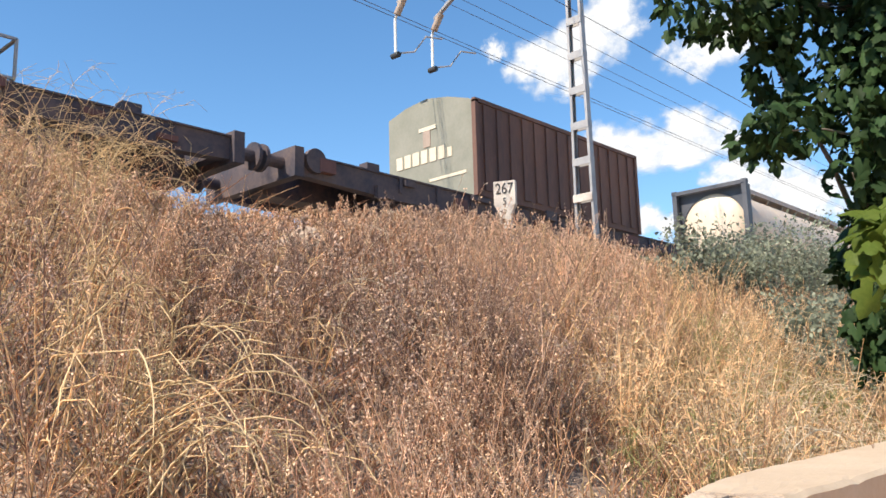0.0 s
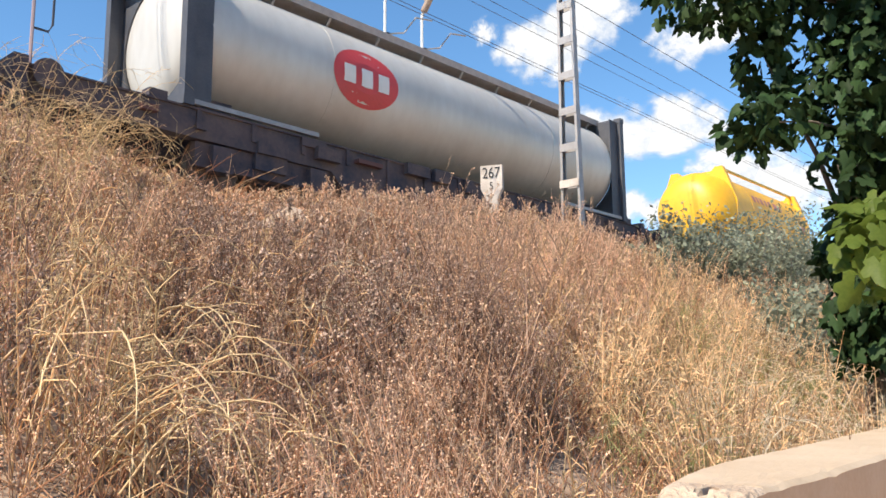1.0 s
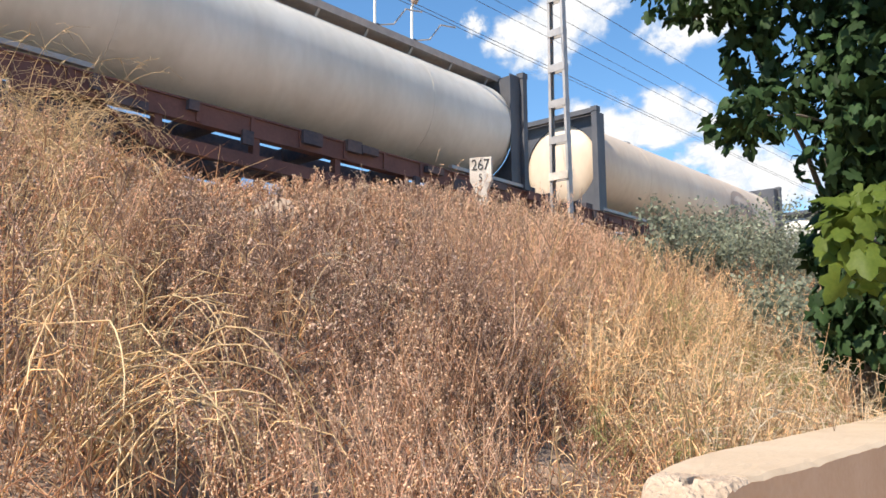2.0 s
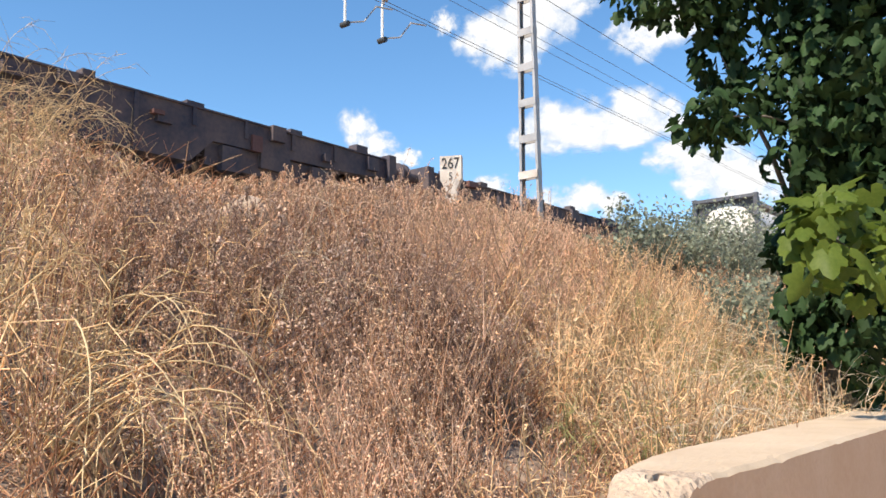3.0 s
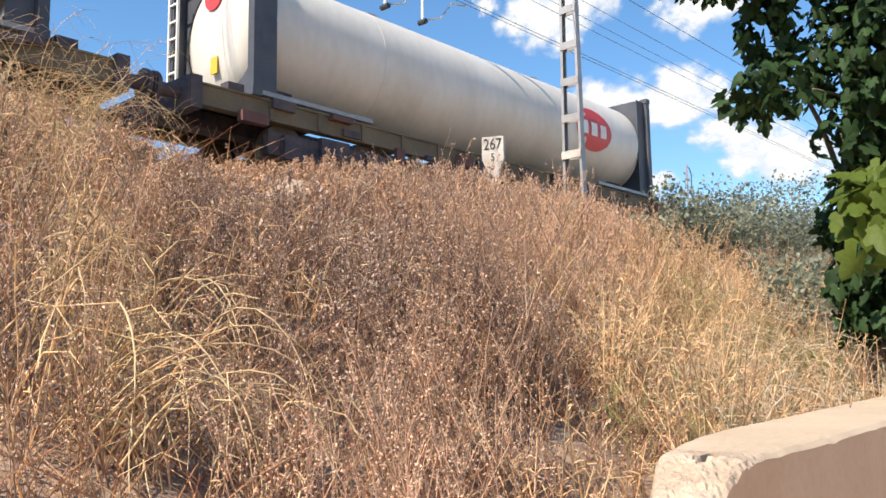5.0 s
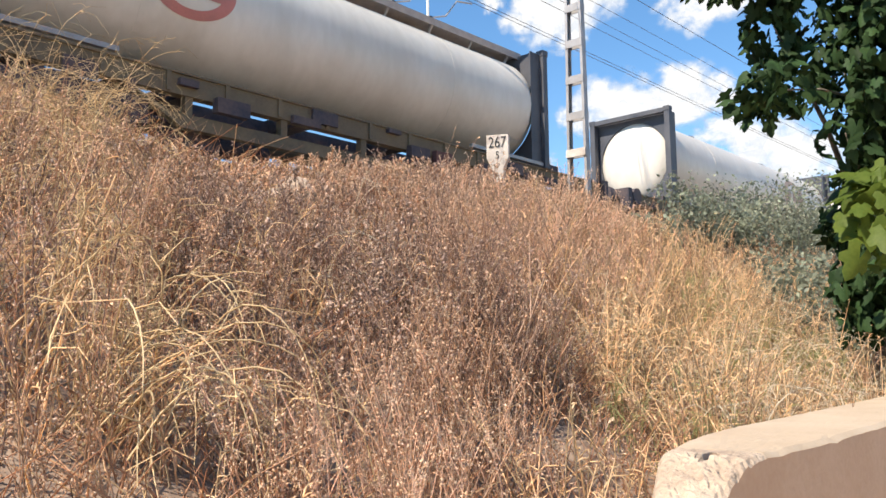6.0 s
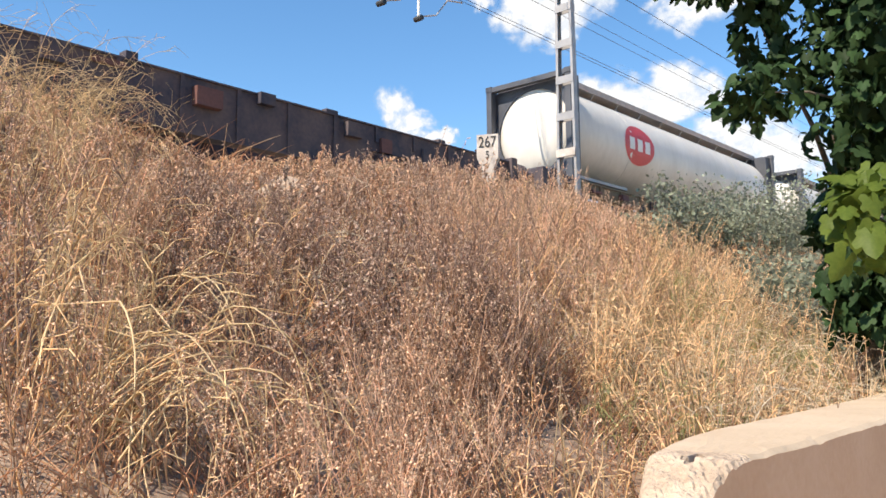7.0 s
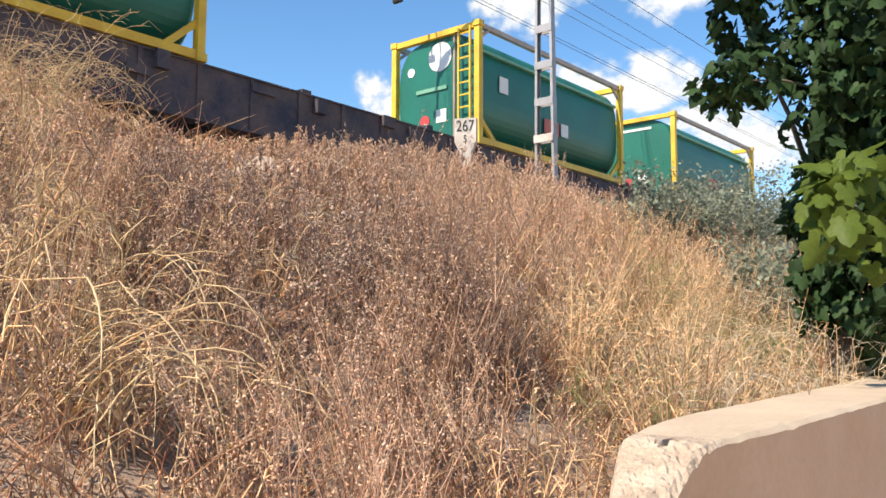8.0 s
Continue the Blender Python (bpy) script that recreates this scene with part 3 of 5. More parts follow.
def wagon(s0, s1, over_r, over_f, rails=True, empty=False, stanchions=False, handrail=False, trussed=False, paint="wagon"):
    """A skeletal container wagon whose deck runs from s0 to s1 along the train."""
    L = s1 - s0
    h = L / 2
    over = {-1: over_r, 1: over_f}
    root = thing("flat_wagon", ("empty grimy dark skeletal wagon on two bogies" if empty else "grimy dark skeletal wagon carrying a container on two bogies"), "railway wagon", "wagons of the train")
    short = L < 15

    def girder(name, y, loop, half_width):
        bm = B()
        a = [bm.verts.new((x, y - half_width, z)) for x, z in loop]
        b = [bm.verts.new((x, y + half_width, z)) for x, z in loop]
        for k in range(len(loop)):
            bm.faces.new((a[k], a[(k + 1) % len(loop)], b[(k + 1) % len(loop)], b[k]))
        bm.faces.new(a)
        bm.faces.new(b[::-1])
        return part(name, bm, M[paint], root)
    for y in (-1.05, 1.05):
        if trussed:
            girder("side_sill", y, [(-h - over_r, 0.0), (h + over_f, 0.0), (h + over_f, -0.32), (-h - over_r, -0.32)], 0.09)
            girder("truss_beam", y, [(-h + 2.7, -0.32), (-h + 3.3, -0.58), (h - 3.3, -0.58), (h - 2.7, -0.32), (h - 2.9, -0.46), (h - 3.5, -0.78), (-h + 3.5, -0.78), (-h + 2.9, -0.46)], 0.07)
            for x in np.linspace(-h + 3.6, h - 3.6, 4):
                part("truss_post", box(B(), x - 0.06, x + 0.06, y - 0.06, y + 0.06, -0.58, -0.32), M[paint], root)
        else:
            girder("side_sill", y, [(-h - over_r, 0.0), (h + over_f, 0.0), (h + over_f, -0.36), (h - 0.3, -0.44), (h - 2.9, -0.46), (h - 3.3, -0.84), (-h + 3.3, -0.84), (-h + 2.9, -0.46), (-h + 0.3, -0.44), (-h - over_r, -0.36)], 0.09)
            part("lower_flange", box(B(), -h + 3.35, h - 3.35, y - 0.13, y + 0.13, -0.86, -0.83), M[paint], root)
        part("upper_flange", box(B(), -h - over_r, h + over_f, y - 0.125, y + 0.125, -0.03, -0.002), M[paint], root)
    for x in np.arange(-h + 0.4, h - 0.3, 0.95):
        low = -0.3 if trussed or abs(x) > h - 3.4 else -0.82
        part("stiffener", box(B(), x - 0.035, x + 0.035, -1.17, -1.13, low, -0.03), M[paint], root)
    part("centre_sill", box(B(), -h - over_r, h + over_f, -0.2, 0.2, -0.36 if trussed else -0.5, -0.1), M["wagon"], root)
    for x in np.linspace(-h - over_r + 0.1, h + over_f - 0.1, 8):
        part("cross_bearer", box(B(), x - 0.13, x + 0.13, -0.96, 0.96, -0.32, -0.06), M["wagon"], root)
    for x in (-h - 0.25, h + 0.25, -h + 2.2, h - 2.2, 0.5, -0.5):
        for y in (-1.06, 1.06):
            part("spigot_bracket", box(B(), x - 0.14, x + 0.14, y - 0.1, y + 0.1, -0.02, 0.12 if abs(x) > h else 0.0), M["wagon"], root)
    wr = random.Random(int(s0 * 10))
    if empty or not short:
        for k in range(6):
            x = -h + (k + wr.uniform(0.2, 0.8)) * L / 6
            part("twist_lock", box(B(), x - wr.uniform(0.06, 0.16), x + wr.uniform(0.06, 0.16), -1.16, -0.98, -0.01, wr.uniform(0.04, 0.13)), M["wagon"], root, bevel=0.01)
    for k in range(16):
        x = -h - over_r + 0.4 + (k + wr.random()) * (L + over_r + over_f - 0.8) / 16
        w2, top, deep = wr.uniform(0.05, 0.3), wr.uniform(-0.3, 0.03), wr.uniform(0.06, 0.28)
        part("side_fitting", box(B(), x - w2, x + w2, -1.15 - wr.uniform(0.04, 0.12), -1.13, top - deep, top), M[wr.choice(("wagon", "wagon", "wagon", "wagon_red"))], root, bevel=0.008)
    part("brake_rod", tube(B(), [(-h + 0.5, -0.98, -0.62), (-h * 0.3, -1.0, -0.7), (h * 0.3, -1.0, -0.7), (h - 0.5, -0.98, -0.62)], 0.025, 6), M["wagon"], root)
    for sx in (-1, 1):
        part("floor_plate", box(B(), sx * (h + over[sx] / 2 - 0.6) - 0.9, sx * (h + over[sx] / 2 - 0.6) + 0.9, -0.94, 0.94, -0.05, -0.01), M["wagon"], root)
        part("tool_box", box(B(), sx * 2.3 - 0.45, sx * 2.3 + 0.45, -0.9, -0.5, -0.98, -0.5), M["wagon"], root, bevel=0.02)
    for sx in (-1, 1):
        part("headstock", box(B(), sx * (h + over[sx] + 0.05) - 0.09, sx * (h + over[sx] + 0.05) + 0.09, -1.25, 1.25, -0.42, 0.06), M["wagon"], root)
        for y in (-0.9, 0.9):
            part("buffer", tube(tube(B(), [(sx * (h + over[sx] + 0.12), y, -0.15), (sx * (h + over[sx] + 0.5), y, -0.15)], 0.1, 12), [(sx * (h + over[sx] + 0.5), y, -0.15), (sx * (h + over[sx] + 0.56), y, -0.15)], 0.22, 16), M["wagon"], root)
        bog = part("bogie", box(B(), sx * (h - 1.7) - 0.3, sx * (h - 1.7) + 0.3, -1.15, 1.15, -0.7, -0.4), M["wagon"], root, bevel=0.03)
        for y in (-1.01, 1.01):
            part("bogie_side", box(B(), sx * (h - 1.7) - 1.3, sx * (h - 1.7) + 1.3, y - 0.07, y + 0.07, -0.82, -0.46), M["wagon"], bog, bevel=0.03)
        for dx in (-0.9, 0.9):
            x = sx * (h - 1.7) + dx
            bm = B()
            tube(bm, [(x, -1.1, -0.72), (x, 1.1, -0.72)], 0.08, 10)
            for y in (-0.87, 0.87):
                tube(bm, [(x, y - 0.065, -0.72), (x, y + 0.065, -0.72)], 0.45, 28)
            part("wheelset", bm, M["wheel"], bog)
            for y in (-1.1, 1.1):
                part("axle_box", box(B(), x - 0.17, x + 0.17, y - 0.1, y + 0.1, -0.88, -0.5), M["wagon"], bog, bevel=0.02)
    part("brake_cylinder", tube(B(), [(-1.4, 0.0, -0.64), (-0.4, 0.0, -0.64)], 0.17, 14), M["wagon"], root)
    part("air_reservoir", tube(B(), [(0.6, -0.3, -0.66), (1.7, -0.3, -0.66)], 0.2, 14), M["wagon"], root)
    if stanchions:
        for x in (-h - 0.35, -h + 0.95):
            part("stanchion", beam(B(), (x, -1.1, -0.02), (x, -1.1, 0.65), 0.06, 0.06), M["handrail"], root, "upright steel stanchion")
    if handrail:
        x = -h - over_r + 0.12
        for y in (-1.08, 1.08):
            hoop = part("end_handrail", tube(B(), [(x, y, -0.05), (x, y, 1.28)], 0.022, 6), M["handrail"], root, "faded pinkish upright handrail with a hoop")
            part("hoop", tube(B(), [(x, y, 0.5), (x + 0.2, y, 0.5), (x + 0.25, y, 0.6), (x + 0.25, y, 1.05), (x + 0.16, y, 1.2), (x, y, 1.24)], 0.016, 6), M["frame_grey"], hoop)
    if rails:
        part("brake_wheel", tube(B(), [(-h - over_r + 0.3, -1.14, -0.1), (-h - over_r + 0.3, -1.24, -0.1)], 0.2, 16), M["wagon"], root)
    rides(root, (s0 + s1) / 2)
    return root


UNITS = [(42.29, 54.49), (24.88, 37.08), (10.03, 22.23), (-7.05, 5.15), (-21.95, -9.75), (-38.72, -26.52), (-53.77, -41.57), (-71.02, -58.82), (-86.24, -74.04), (-102.87, -90.67), (-118.29, -106.09), (-133.47, -121.27), (-148.7, -136.5), (-166.36, -154.16), (-181.15, -168.95), (-202.74, -184.34), (-224.55, -205.85), (-247.58, -229.18)]
for k, (a, b) in enumerate(UNITS):
    ahead = UNITS[k - 1][0] - b if k else 4.6
    behind = a - UNITS[k + 1][1] if k + 1 < len(UNITS) else 4.6
    wagon(a, b, behind / 2 - (0.2 if k == 4 else 0.6), ahead / 2 - (1.0 if k == 5 else 0.6), rails=k % 2 == 0 and k not in (8, 10), empty=k == 0 or 7 <= k <= 10 or k == 17, stanchions=k == 9, handrail=k in (4, 10), trussed=k in (5, 6) or 11 <= k <= 14,
          paint="wagon_red" if k in (5, 6) else "wagon_brown" if 11 <= k <= 14 else "wagon")

for ob, s in (
    (tank_container(12.19, M["beige"], "beige forty-foot tank container with dark grey end frames"), 30.98),
    (bulk_box(), 15.43),
    (yellow_tank(), -0.07),
    (tank_container(12.19, M["silver"], "silver-grey forty-foot tank container with a red oval emblem", M["red"], -2.5, 0.53), -15.75),
    (tank_container(12.19, M["beige"], "beige forty-foot tank container with a worn brown emblem", M["brown"], 2.76, 0.62, walkway=False), -32.52),
    (tank_container(12.19, M["white"], "off-white forty-foot tank container with dark grey end frames"), -47.57),
    (tank_container(12.19, M["white"], "white forty-foot tank container with a red emblem near its front", M["red"], 3.55, 0.52, walkway=False, rear_ladder="far", rear_emblem=True), -127.37),
    (tank_container(12.19, M["white"], "white forty-foot tank container with a brown emblem", M["brown"], 2.7, 0.56, walkway=False), -142.6),
    (tank_container(12.19, M["white"], "white forty-foot tank container with a faded red ring emblem", M["sign_pink"], -2.5, 0.5, rear_ladder="near"), -160.26),
    (tank_container(12.19, M["white"], "white forty-foot tank container with a red oval emblem", M["red"], -2.8, 0.52), -175.0),
    (green_tank(False), -199.75),
    (green_tank(True), -208.86),
    (green_tank(True), -221.44),
):
    rides(ob, s)

# ---- overhead line ----
MAST = (12.9, 8.4)


def build_mast():
    root = thing("catenary_mast", "galvanised steel lattice mast with batten plates", "catenary mast")
    mx, my = MAST

    def half(z):
        return 0.2 - 0.0115 * (z - 5.0)
    for sy in (-1, 1):
        bm = B()
        for dx0, dx1, dy0, dy1 in ((-0.06, 0.06, -0.008, 0.0), (-0.06, -0.05, -0.05, -0.008), (0.05, 0.06, -0.05, -0.008)):
            rings = []
            for z in (3.2, 12.4):
                c = my + sy * half(z)
                rings.append([bm.verts.new((mx + a, c + sy * b, z)) for a, b in ((dx0, dy0), (dx1, dy0), (dx1, dy1), (dx0, dy1))])
            for k in range(4):
                bm.faces.new((rings[0][k], rings[0][(k + 1) % 4], rings[1][(k + 1) % 4], rings[1][k]))
            bm.faces.new(rings[0][::-1])
            bm.faces.new(rings[1])
        part("mast_leg", bm, M["galv"], root, "steel channel leg")
    for k in range(12):
        z = 4.96 + k * 0.675
        w = half(z)
        for x in (mx - 0.066, mx + 0.066):
            part("batten_plate", box(B(), x - 0.005, x + 0.005, my - w, my + w, z - 0.07, z + 0.07), M["galv"], root)
    part("mast_plate", box(B(), mx - 0.095, mx - 0.08, my - 0.2, my + 0.2, 4.89, 5.03), M["post_white"], root)
    part("footing", box(B(), mx - 0.4, mx + 0.4, my - 0.35, my + 0.35, 3.2, 3.8), M["concrete"], root, bevel=0.03)
    for dx, x_arm in ((0.0, 12.85), (-1.1, 11.75)):
        arm = part("cantilever", tube(B(), [(mx + dx * 0.15, my, 10.1), (x_arm, 10.6, 10.3), (x_arm, 11.9, 9.55)], 0.05, 10), M["galv"], root)
        part("insulator", tube(B(), [(x_arm, 11.72, 9.62), (x_arm, 11.95, 9.3)], 0.075, 12), M["brown"], arm)
        part("registration_arm", tube(B(), [(x_arm, 11.95, 9.35), (x_arm, 12.0, 9.2), (x_arm, 12.0, 8.5)], 0.028, 8), M["sign_white"], arm)
        part("clamp", tube(B(), [(x_arm, 11.9, 8.44), (x_arm, 12.1, 8.44)], 0.06, 10), M["black"], arm)
        part("steady_arm", tube(B(), [(x_arm, 12.0, 8.48), (x_arm + 0.45, 11.9, 8.62), (x_arm + 0.7, 11.8, 9.0), (x_arm + 1.2, 11.8, 9.1)], 0.018, 6), M["galv"], arm)


def build_wires():
    for y, z, r, name in ((11.74, 9.18, 0.0065, "contact_wire"), (11.84, 9.16, 0.0065, "contact_wire"), (11.8, 10.0, 0.006, "messenger_wire"), (11.8, 10.25, 0.006, "messenger_wire"), (11.8, 10.7, 0.0065, "messenger_wire"), (8.4, 8.55, 0.0065, "feeder_wire")):
        o = part(name, tube(B(), [(x, y, z) for x in (-40, 0, 40, 80, 160)], r, 6), M["wire"])
        tagged(o, "dark overhead wire along the railway", "wire", "overhead wires")


build_mast()
build_wires()


def text_on(name, body, size, m, parent, mtx):
    cu = bpy.data.curves.new(name, "FONT")
    cu.body, cu.size, cu.extrude, cu.align_x, cu.align_y = body, size, 0.003, "CENTER", "CENTER"
    tmp = new(name, cu)
    me = bpy.data.meshes.new_from_object(tmp.evaluated_get(bpy.context.evaluated_depsgraph_get()))
    bpy.data.objects.remove(tmp)
    ob = new(name, me)
    me.materials.clear()
    me.materials.append(m)
    ob.parent, ob.matrix_basis = parent, mtx
    return ob


def build_post():
    root = thing("kilometre_post", "white concrete railway kilometre post with black figures", "kilometre post")
    root.matrix_basis = pose(10.06, 7.97, 3.31, 0, 0, -64)
    loop = [(-0.09, -0.2), (0.09, -0.2), (0.09, 0.85), (0.165, 1.0), (0.165, 1.36), (-0.165, 1.36), (-0.165, 1.0), (-0.09, 0.85)]
    bm = B()
    a = [bm.verts.new((x, -0.06, z)) for x, z in loop]
    b = [bm.verts.new((x, 0.06, z)) for x, z in loop]
    for k in range(len(loop)):
        bm.faces.new((a[k], a[(k + 1) % len(loop)], b[(k + 1) % len(loop)], b[k]))
    bm.faces.new(a)
    bm.faces.new(b[::-1])
    part("post_body", bm, M["post_white"], root, bevel=0.012)
    text_on("number", "267", 0.2, M["black"], root, pose(0, -0.066, 1.235, 90, 0, 0) @ Matrix.Diagonal((0.92, 1.2, 1, 1)))
    text_on("number", "5", 0.16, M["black"], root, pose(0, -0.066, 1.04, 90, 0, 0) @ Matrix.Diagonal((0.8, 1, 1, 1)))


build_post()

# ---- vegetation ----
rng = np.random.default_rng(7)


def join_mesh(name, verts, faces, material, parent=None, smooth=False):
    me = bpy.data.meshes.new(name)
    me.vertices.add(len(verts))
    me.vertices.foreach_set("co", np.asarray(verts, np.float32).ravel())
    k = faces.shape[1]
    me.loops.add(faces.size)
    me.loops.foreach_set("vertex_index", faces.astype(np.int32).ravel())
    me.polygons.add(len(faces))
    me.polygons.foreach_set("loop_start", (np.arange(len(faces)) * k).astype(np.int32))
    if smooth:
        me.polygons.foreach_set("use_smooth", np.ones(len(faces), bool))
    me.update(calc_edges=True)
    me.materials.append(material)
    ob = new(name, me)
    if parent:
        ob.parent = parent
    return ob


def unit(v):
    return v / np.maximum(np.linalg.norm(v, axis=-1, keepdims=True), 1e-9)


def strands(paths, r0, r1):
    """Three-sided tapering stems along paths of shape (n, s, 3)."""
    n, s, _ = paths.shape
    d = unit(np.gradient(paths, axis=1))
    ref = np.where(np.abs(d[..., 2:3]) < 0.9, np.array([0, 0, 1.0]), np.array([1.0, 0, 0]))
    a = unit(np.cross(d, ref))
    b = np.cross(d, a)
    u = np.linspace(0, 1, s)[None, :, None]
    r = np.asarray(r0).reshape(-1, 1, 1) * (1 - u) + np.asarray(r1).reshape(-1, 1, 1) * u
    ring = np.stack([paths + r * (a * math.cos(t) + b * math.sin(t)) for t in (0, 2.094, 4.189)], 2)
    v = ring.reshape(-1, 3)
    i = np.arange(n * s * 3).reshape(n, s, 3)
    f = np.stack([i[:, :-1], np.roll(i, -1, 2)[:, :-1], np.roll(i, -1, 2)[:, 1:], i[:, 1:]], -1).reshape(-1, 4)
    return v, f


def seeds(c, size, stretch=1.6):
    """Small four-sided husks with random turns."""
    n = len(c)
    a = unit(rng.normal(size=(n, 3)))
    b = unit(np.cross(a, rng.normal(size=(n, 3))))
    e = np.cross(a, b)
    s = np.asarray(size).reshape(-1, 1) * np.ones((n, 1))
    v = np.stack([c + a * s * stretch, c - 0.5 * a * s + b * s, c - 0.5 * a * s + (-0.5 * b + 0.8 * e) * s, c - 0.5 * a * s + (-0.5 * b - 0.8 * e) * s], 1)
    i = np.arange(n)[:, None] * 4
    f = np.concatenate([i + np.array(q) for q in ((0, 1, 2), (0, 2, 3), (0, 3, 1), (1, 3, 2))])
    return v.reshape(-1, 3), f


def bearing(p):
    return np.degrees(np.arctan2(p[:, 1], p[:, 0]))


def scatter(n, x0, x1, y0, y1, keep, bunch=1, loose=0.1):
    """Points on the ground of a stretch of the plan, thinned by keep, in bunches."""
    n = n // bunch
    p = np.stack([rng.uniform(x0, x1, n), rng.uniform(y0, y1, n)], 1)
    p = p[rng.random(n) < keep(p) * bare(p)]
    if bunch > 1:
        p = np.repeat(p, bunch, 0) + rng.normal(scale=loose, size=(len(p) * bunch, 2))
    return np.column_stack([p, slope(p[:, 0], p[:, 1]) - 0.03])


def patch(p, k=1.0, off=0.0):
    """A slow uneven field from 0 to 1 over the plan."""
    x, y = p[:, 0] * k, p[:, 1] * k
    return 0.5 + 0.25 * (np.sin(1.1 * x + 1.9 * np.sin(0.7 * y + off)) + np.sin(1.6 * y - 0.9 * x + 2 * off + np.sin(2.3 * x)))


def far_thin(p):
    d = np.hypot(p[:, 0], p[:, 1])
    return np.clip(9.0 / d, 0.25, 1.0)


def spot(p, x, y, r):
    """1 at a place of the plan, falling off over r metres."""
    return np.exp(-((p[:, 0] - x) ** 2 + (p[:, 1] - y) ** 2) / (r * r))


def bare(p):
    """Where little grows: a worn patch low on the slope, and the foot of the rock."""
    return (1 - 0.6 * spot(p, 1.25, 3.7, 0.45)) * (1 - 0.4 * spot(p, 0.85, 2.2, 0.6)) * (1 - 0.8 * spot(p, 5.25, 6.75, 0.5))


def thistle_patch(p):
    return np.clip(spot(p, 4.5, 5.3, 1.3) + spot(p, 3.1, 5.9, 0.8) + spot(p, 4.6, 3.6, 0.8) + spot(p, 7.3, 6.6, 0.9), 0, 1)


def ramp(v, a, b):
    return np.clip((v - a) / (b - a), 0, 1)


def stem_paths(base, h, lean, sway, s=5):
    n = len(base)
    az = rng.uniform(0, math.tau, n)
    d = np.stack([np.cos(az), np.sin(az), np.zeros(n)], 1)
    az2 = rng.uniform(0, math.tau, n)
    d2 = np.stack([np.cos(az2), np.sin(az2), np.zeros(n)], 1)
    u = np.linspace(0, 1, s)[None, :, None]
    hh = np.asarray(h).reshape(-1, 1, 1)
    return base[:, None] + np.array([0, 0, 1.0]) * hh * u + d[:, None] * hh * (np.asarray(lean).reshape(-1, 1, 1) * u ** 1.6) + d2[:, None] * hh * sway * np.sin(u * 5.0)


def along(paths, u):
    """Points at the fractions u (n, k) of each path."""
    n, s, _ = paths.shape
    t = np.clip(u, 0, 0.999) * (s - 1)
    i = t.astype(int)
    w = (t - i)[..., None]
    r = np.arange(n)[:, None]
    return paths[r, i] * (1 - w) + paths[r, i + 1] * w


def forbs(name, base, h, stem_m, seed_m, label, branches=7, seeds_per=3, seed_size=0.011, spread=0.5, r=0.005, seed_stretch=1.6):
    """Dry weeds: an upright stem, side twigs, and husks along them."""
    n = len(base)
    coarse = np.clip(base[:, 1] / 5.0, 1.0, 1.35)
    main = stem_paths(base, h, rng.uniform(0.0, 0.5, n), 0.035)
    u = rng.uniform(0.3, 1.0, (n, branches))
    st = along(main, u).reshape(-1, 3)
    az = rng.uniform(0, math.tau, len(st))
    ln = (np.repeat(h, branches) * rng.uniform(0.12, 0.4, len(st)) * (1.25 - 0.6 * u.ravel()))[:, None]
    out = np.stack([np.cos(az), np.sin(az), np.zeros(len(st))], 1)
    up = np.array([0, 0, 1.0])
    tw = np.stack([st, st + ln * (out * spread * 0.6 + up * 0.45), st + ln * (out * spread + up * rng.uniform(0.5, 1.1, (len(st), 1)))], 1)
    v1, f1 = strands(main, r * coarse, r * 0.4 * coarse)
    v2, f2 = strands(tw, np.full(len(tw), r * 0.55), np.full(len(tw), r * 0.3))
    ob = join_mesh(name, np.concatenate([v1, v2]), np.concatenate([f1, f2 + len(v1)]), stem_m)
    tagged(ob, label, "dry weeds", kind="stuff")
    q = along(tw, rng.uniform(0.25, 1.0, (len(tw), seeds_per))).reshape(-1, 3) + rng.normal(scale=0.008, size=(len(tw) * seeds_per, 3))
    v, f = seeds(q, rng.uniform(0.5, 1.3, len(q)) * seed_size * np.repeat(coarse, branches * seeds_per), seed_stretch)
    tagged(join_mesh(name + "_husks", v, f, seed_m), label + ", their seed husks", "seed husks", kind="stuff")


def height(p, lo, hi):
    y = p[:, 1]
    crest = np.interp(bearing(p), [25, 38, 46, 54, 64, 70], [1.25, 1.2, 0.85, 0.32, 0.4, 1.0]) * lo
    tall = np.interp(y, [2, 5.2, 7.0, 9], [1, 1, 0, 0])
    hi = hi * np.interp(bearing(p), [41, 48, 59, 65], [1, 0.72, 0.72, 1])
    return rng.uniform(0.6, 1.2, len(p)) * (hi * tall + crest * (1 - tall)) * (0.8 + 0.4 * patch(p, 2.1, 5.0))


# brown weeds over the middle of the slope
p = scatter(30000, -5, 30, 2.0, 9.4, lambda q: far_thin(q) * (0.25 + 0.75 * ramp(bearing(q), 29, 42)) * (1 - 0.1 * ramp(bearing(q), 53, 60)) * (0.12 + 0.88 * ramp(patch(q, 3.1, 1.0), 0.3, 0.75)) * (0.4 + 0.6 * patch(q, 1.3)) * 0.6, 7, 0.1)
forbs("dry_brown_weeds", p, height(p, 0.55, 0.95), M["stem_brown"], M["seed"], "dense dry brown weeds on the embankment", branches=8, seeds_per=6, seed_size=0.0053, seed_stretch=2.8, r=0.0043)
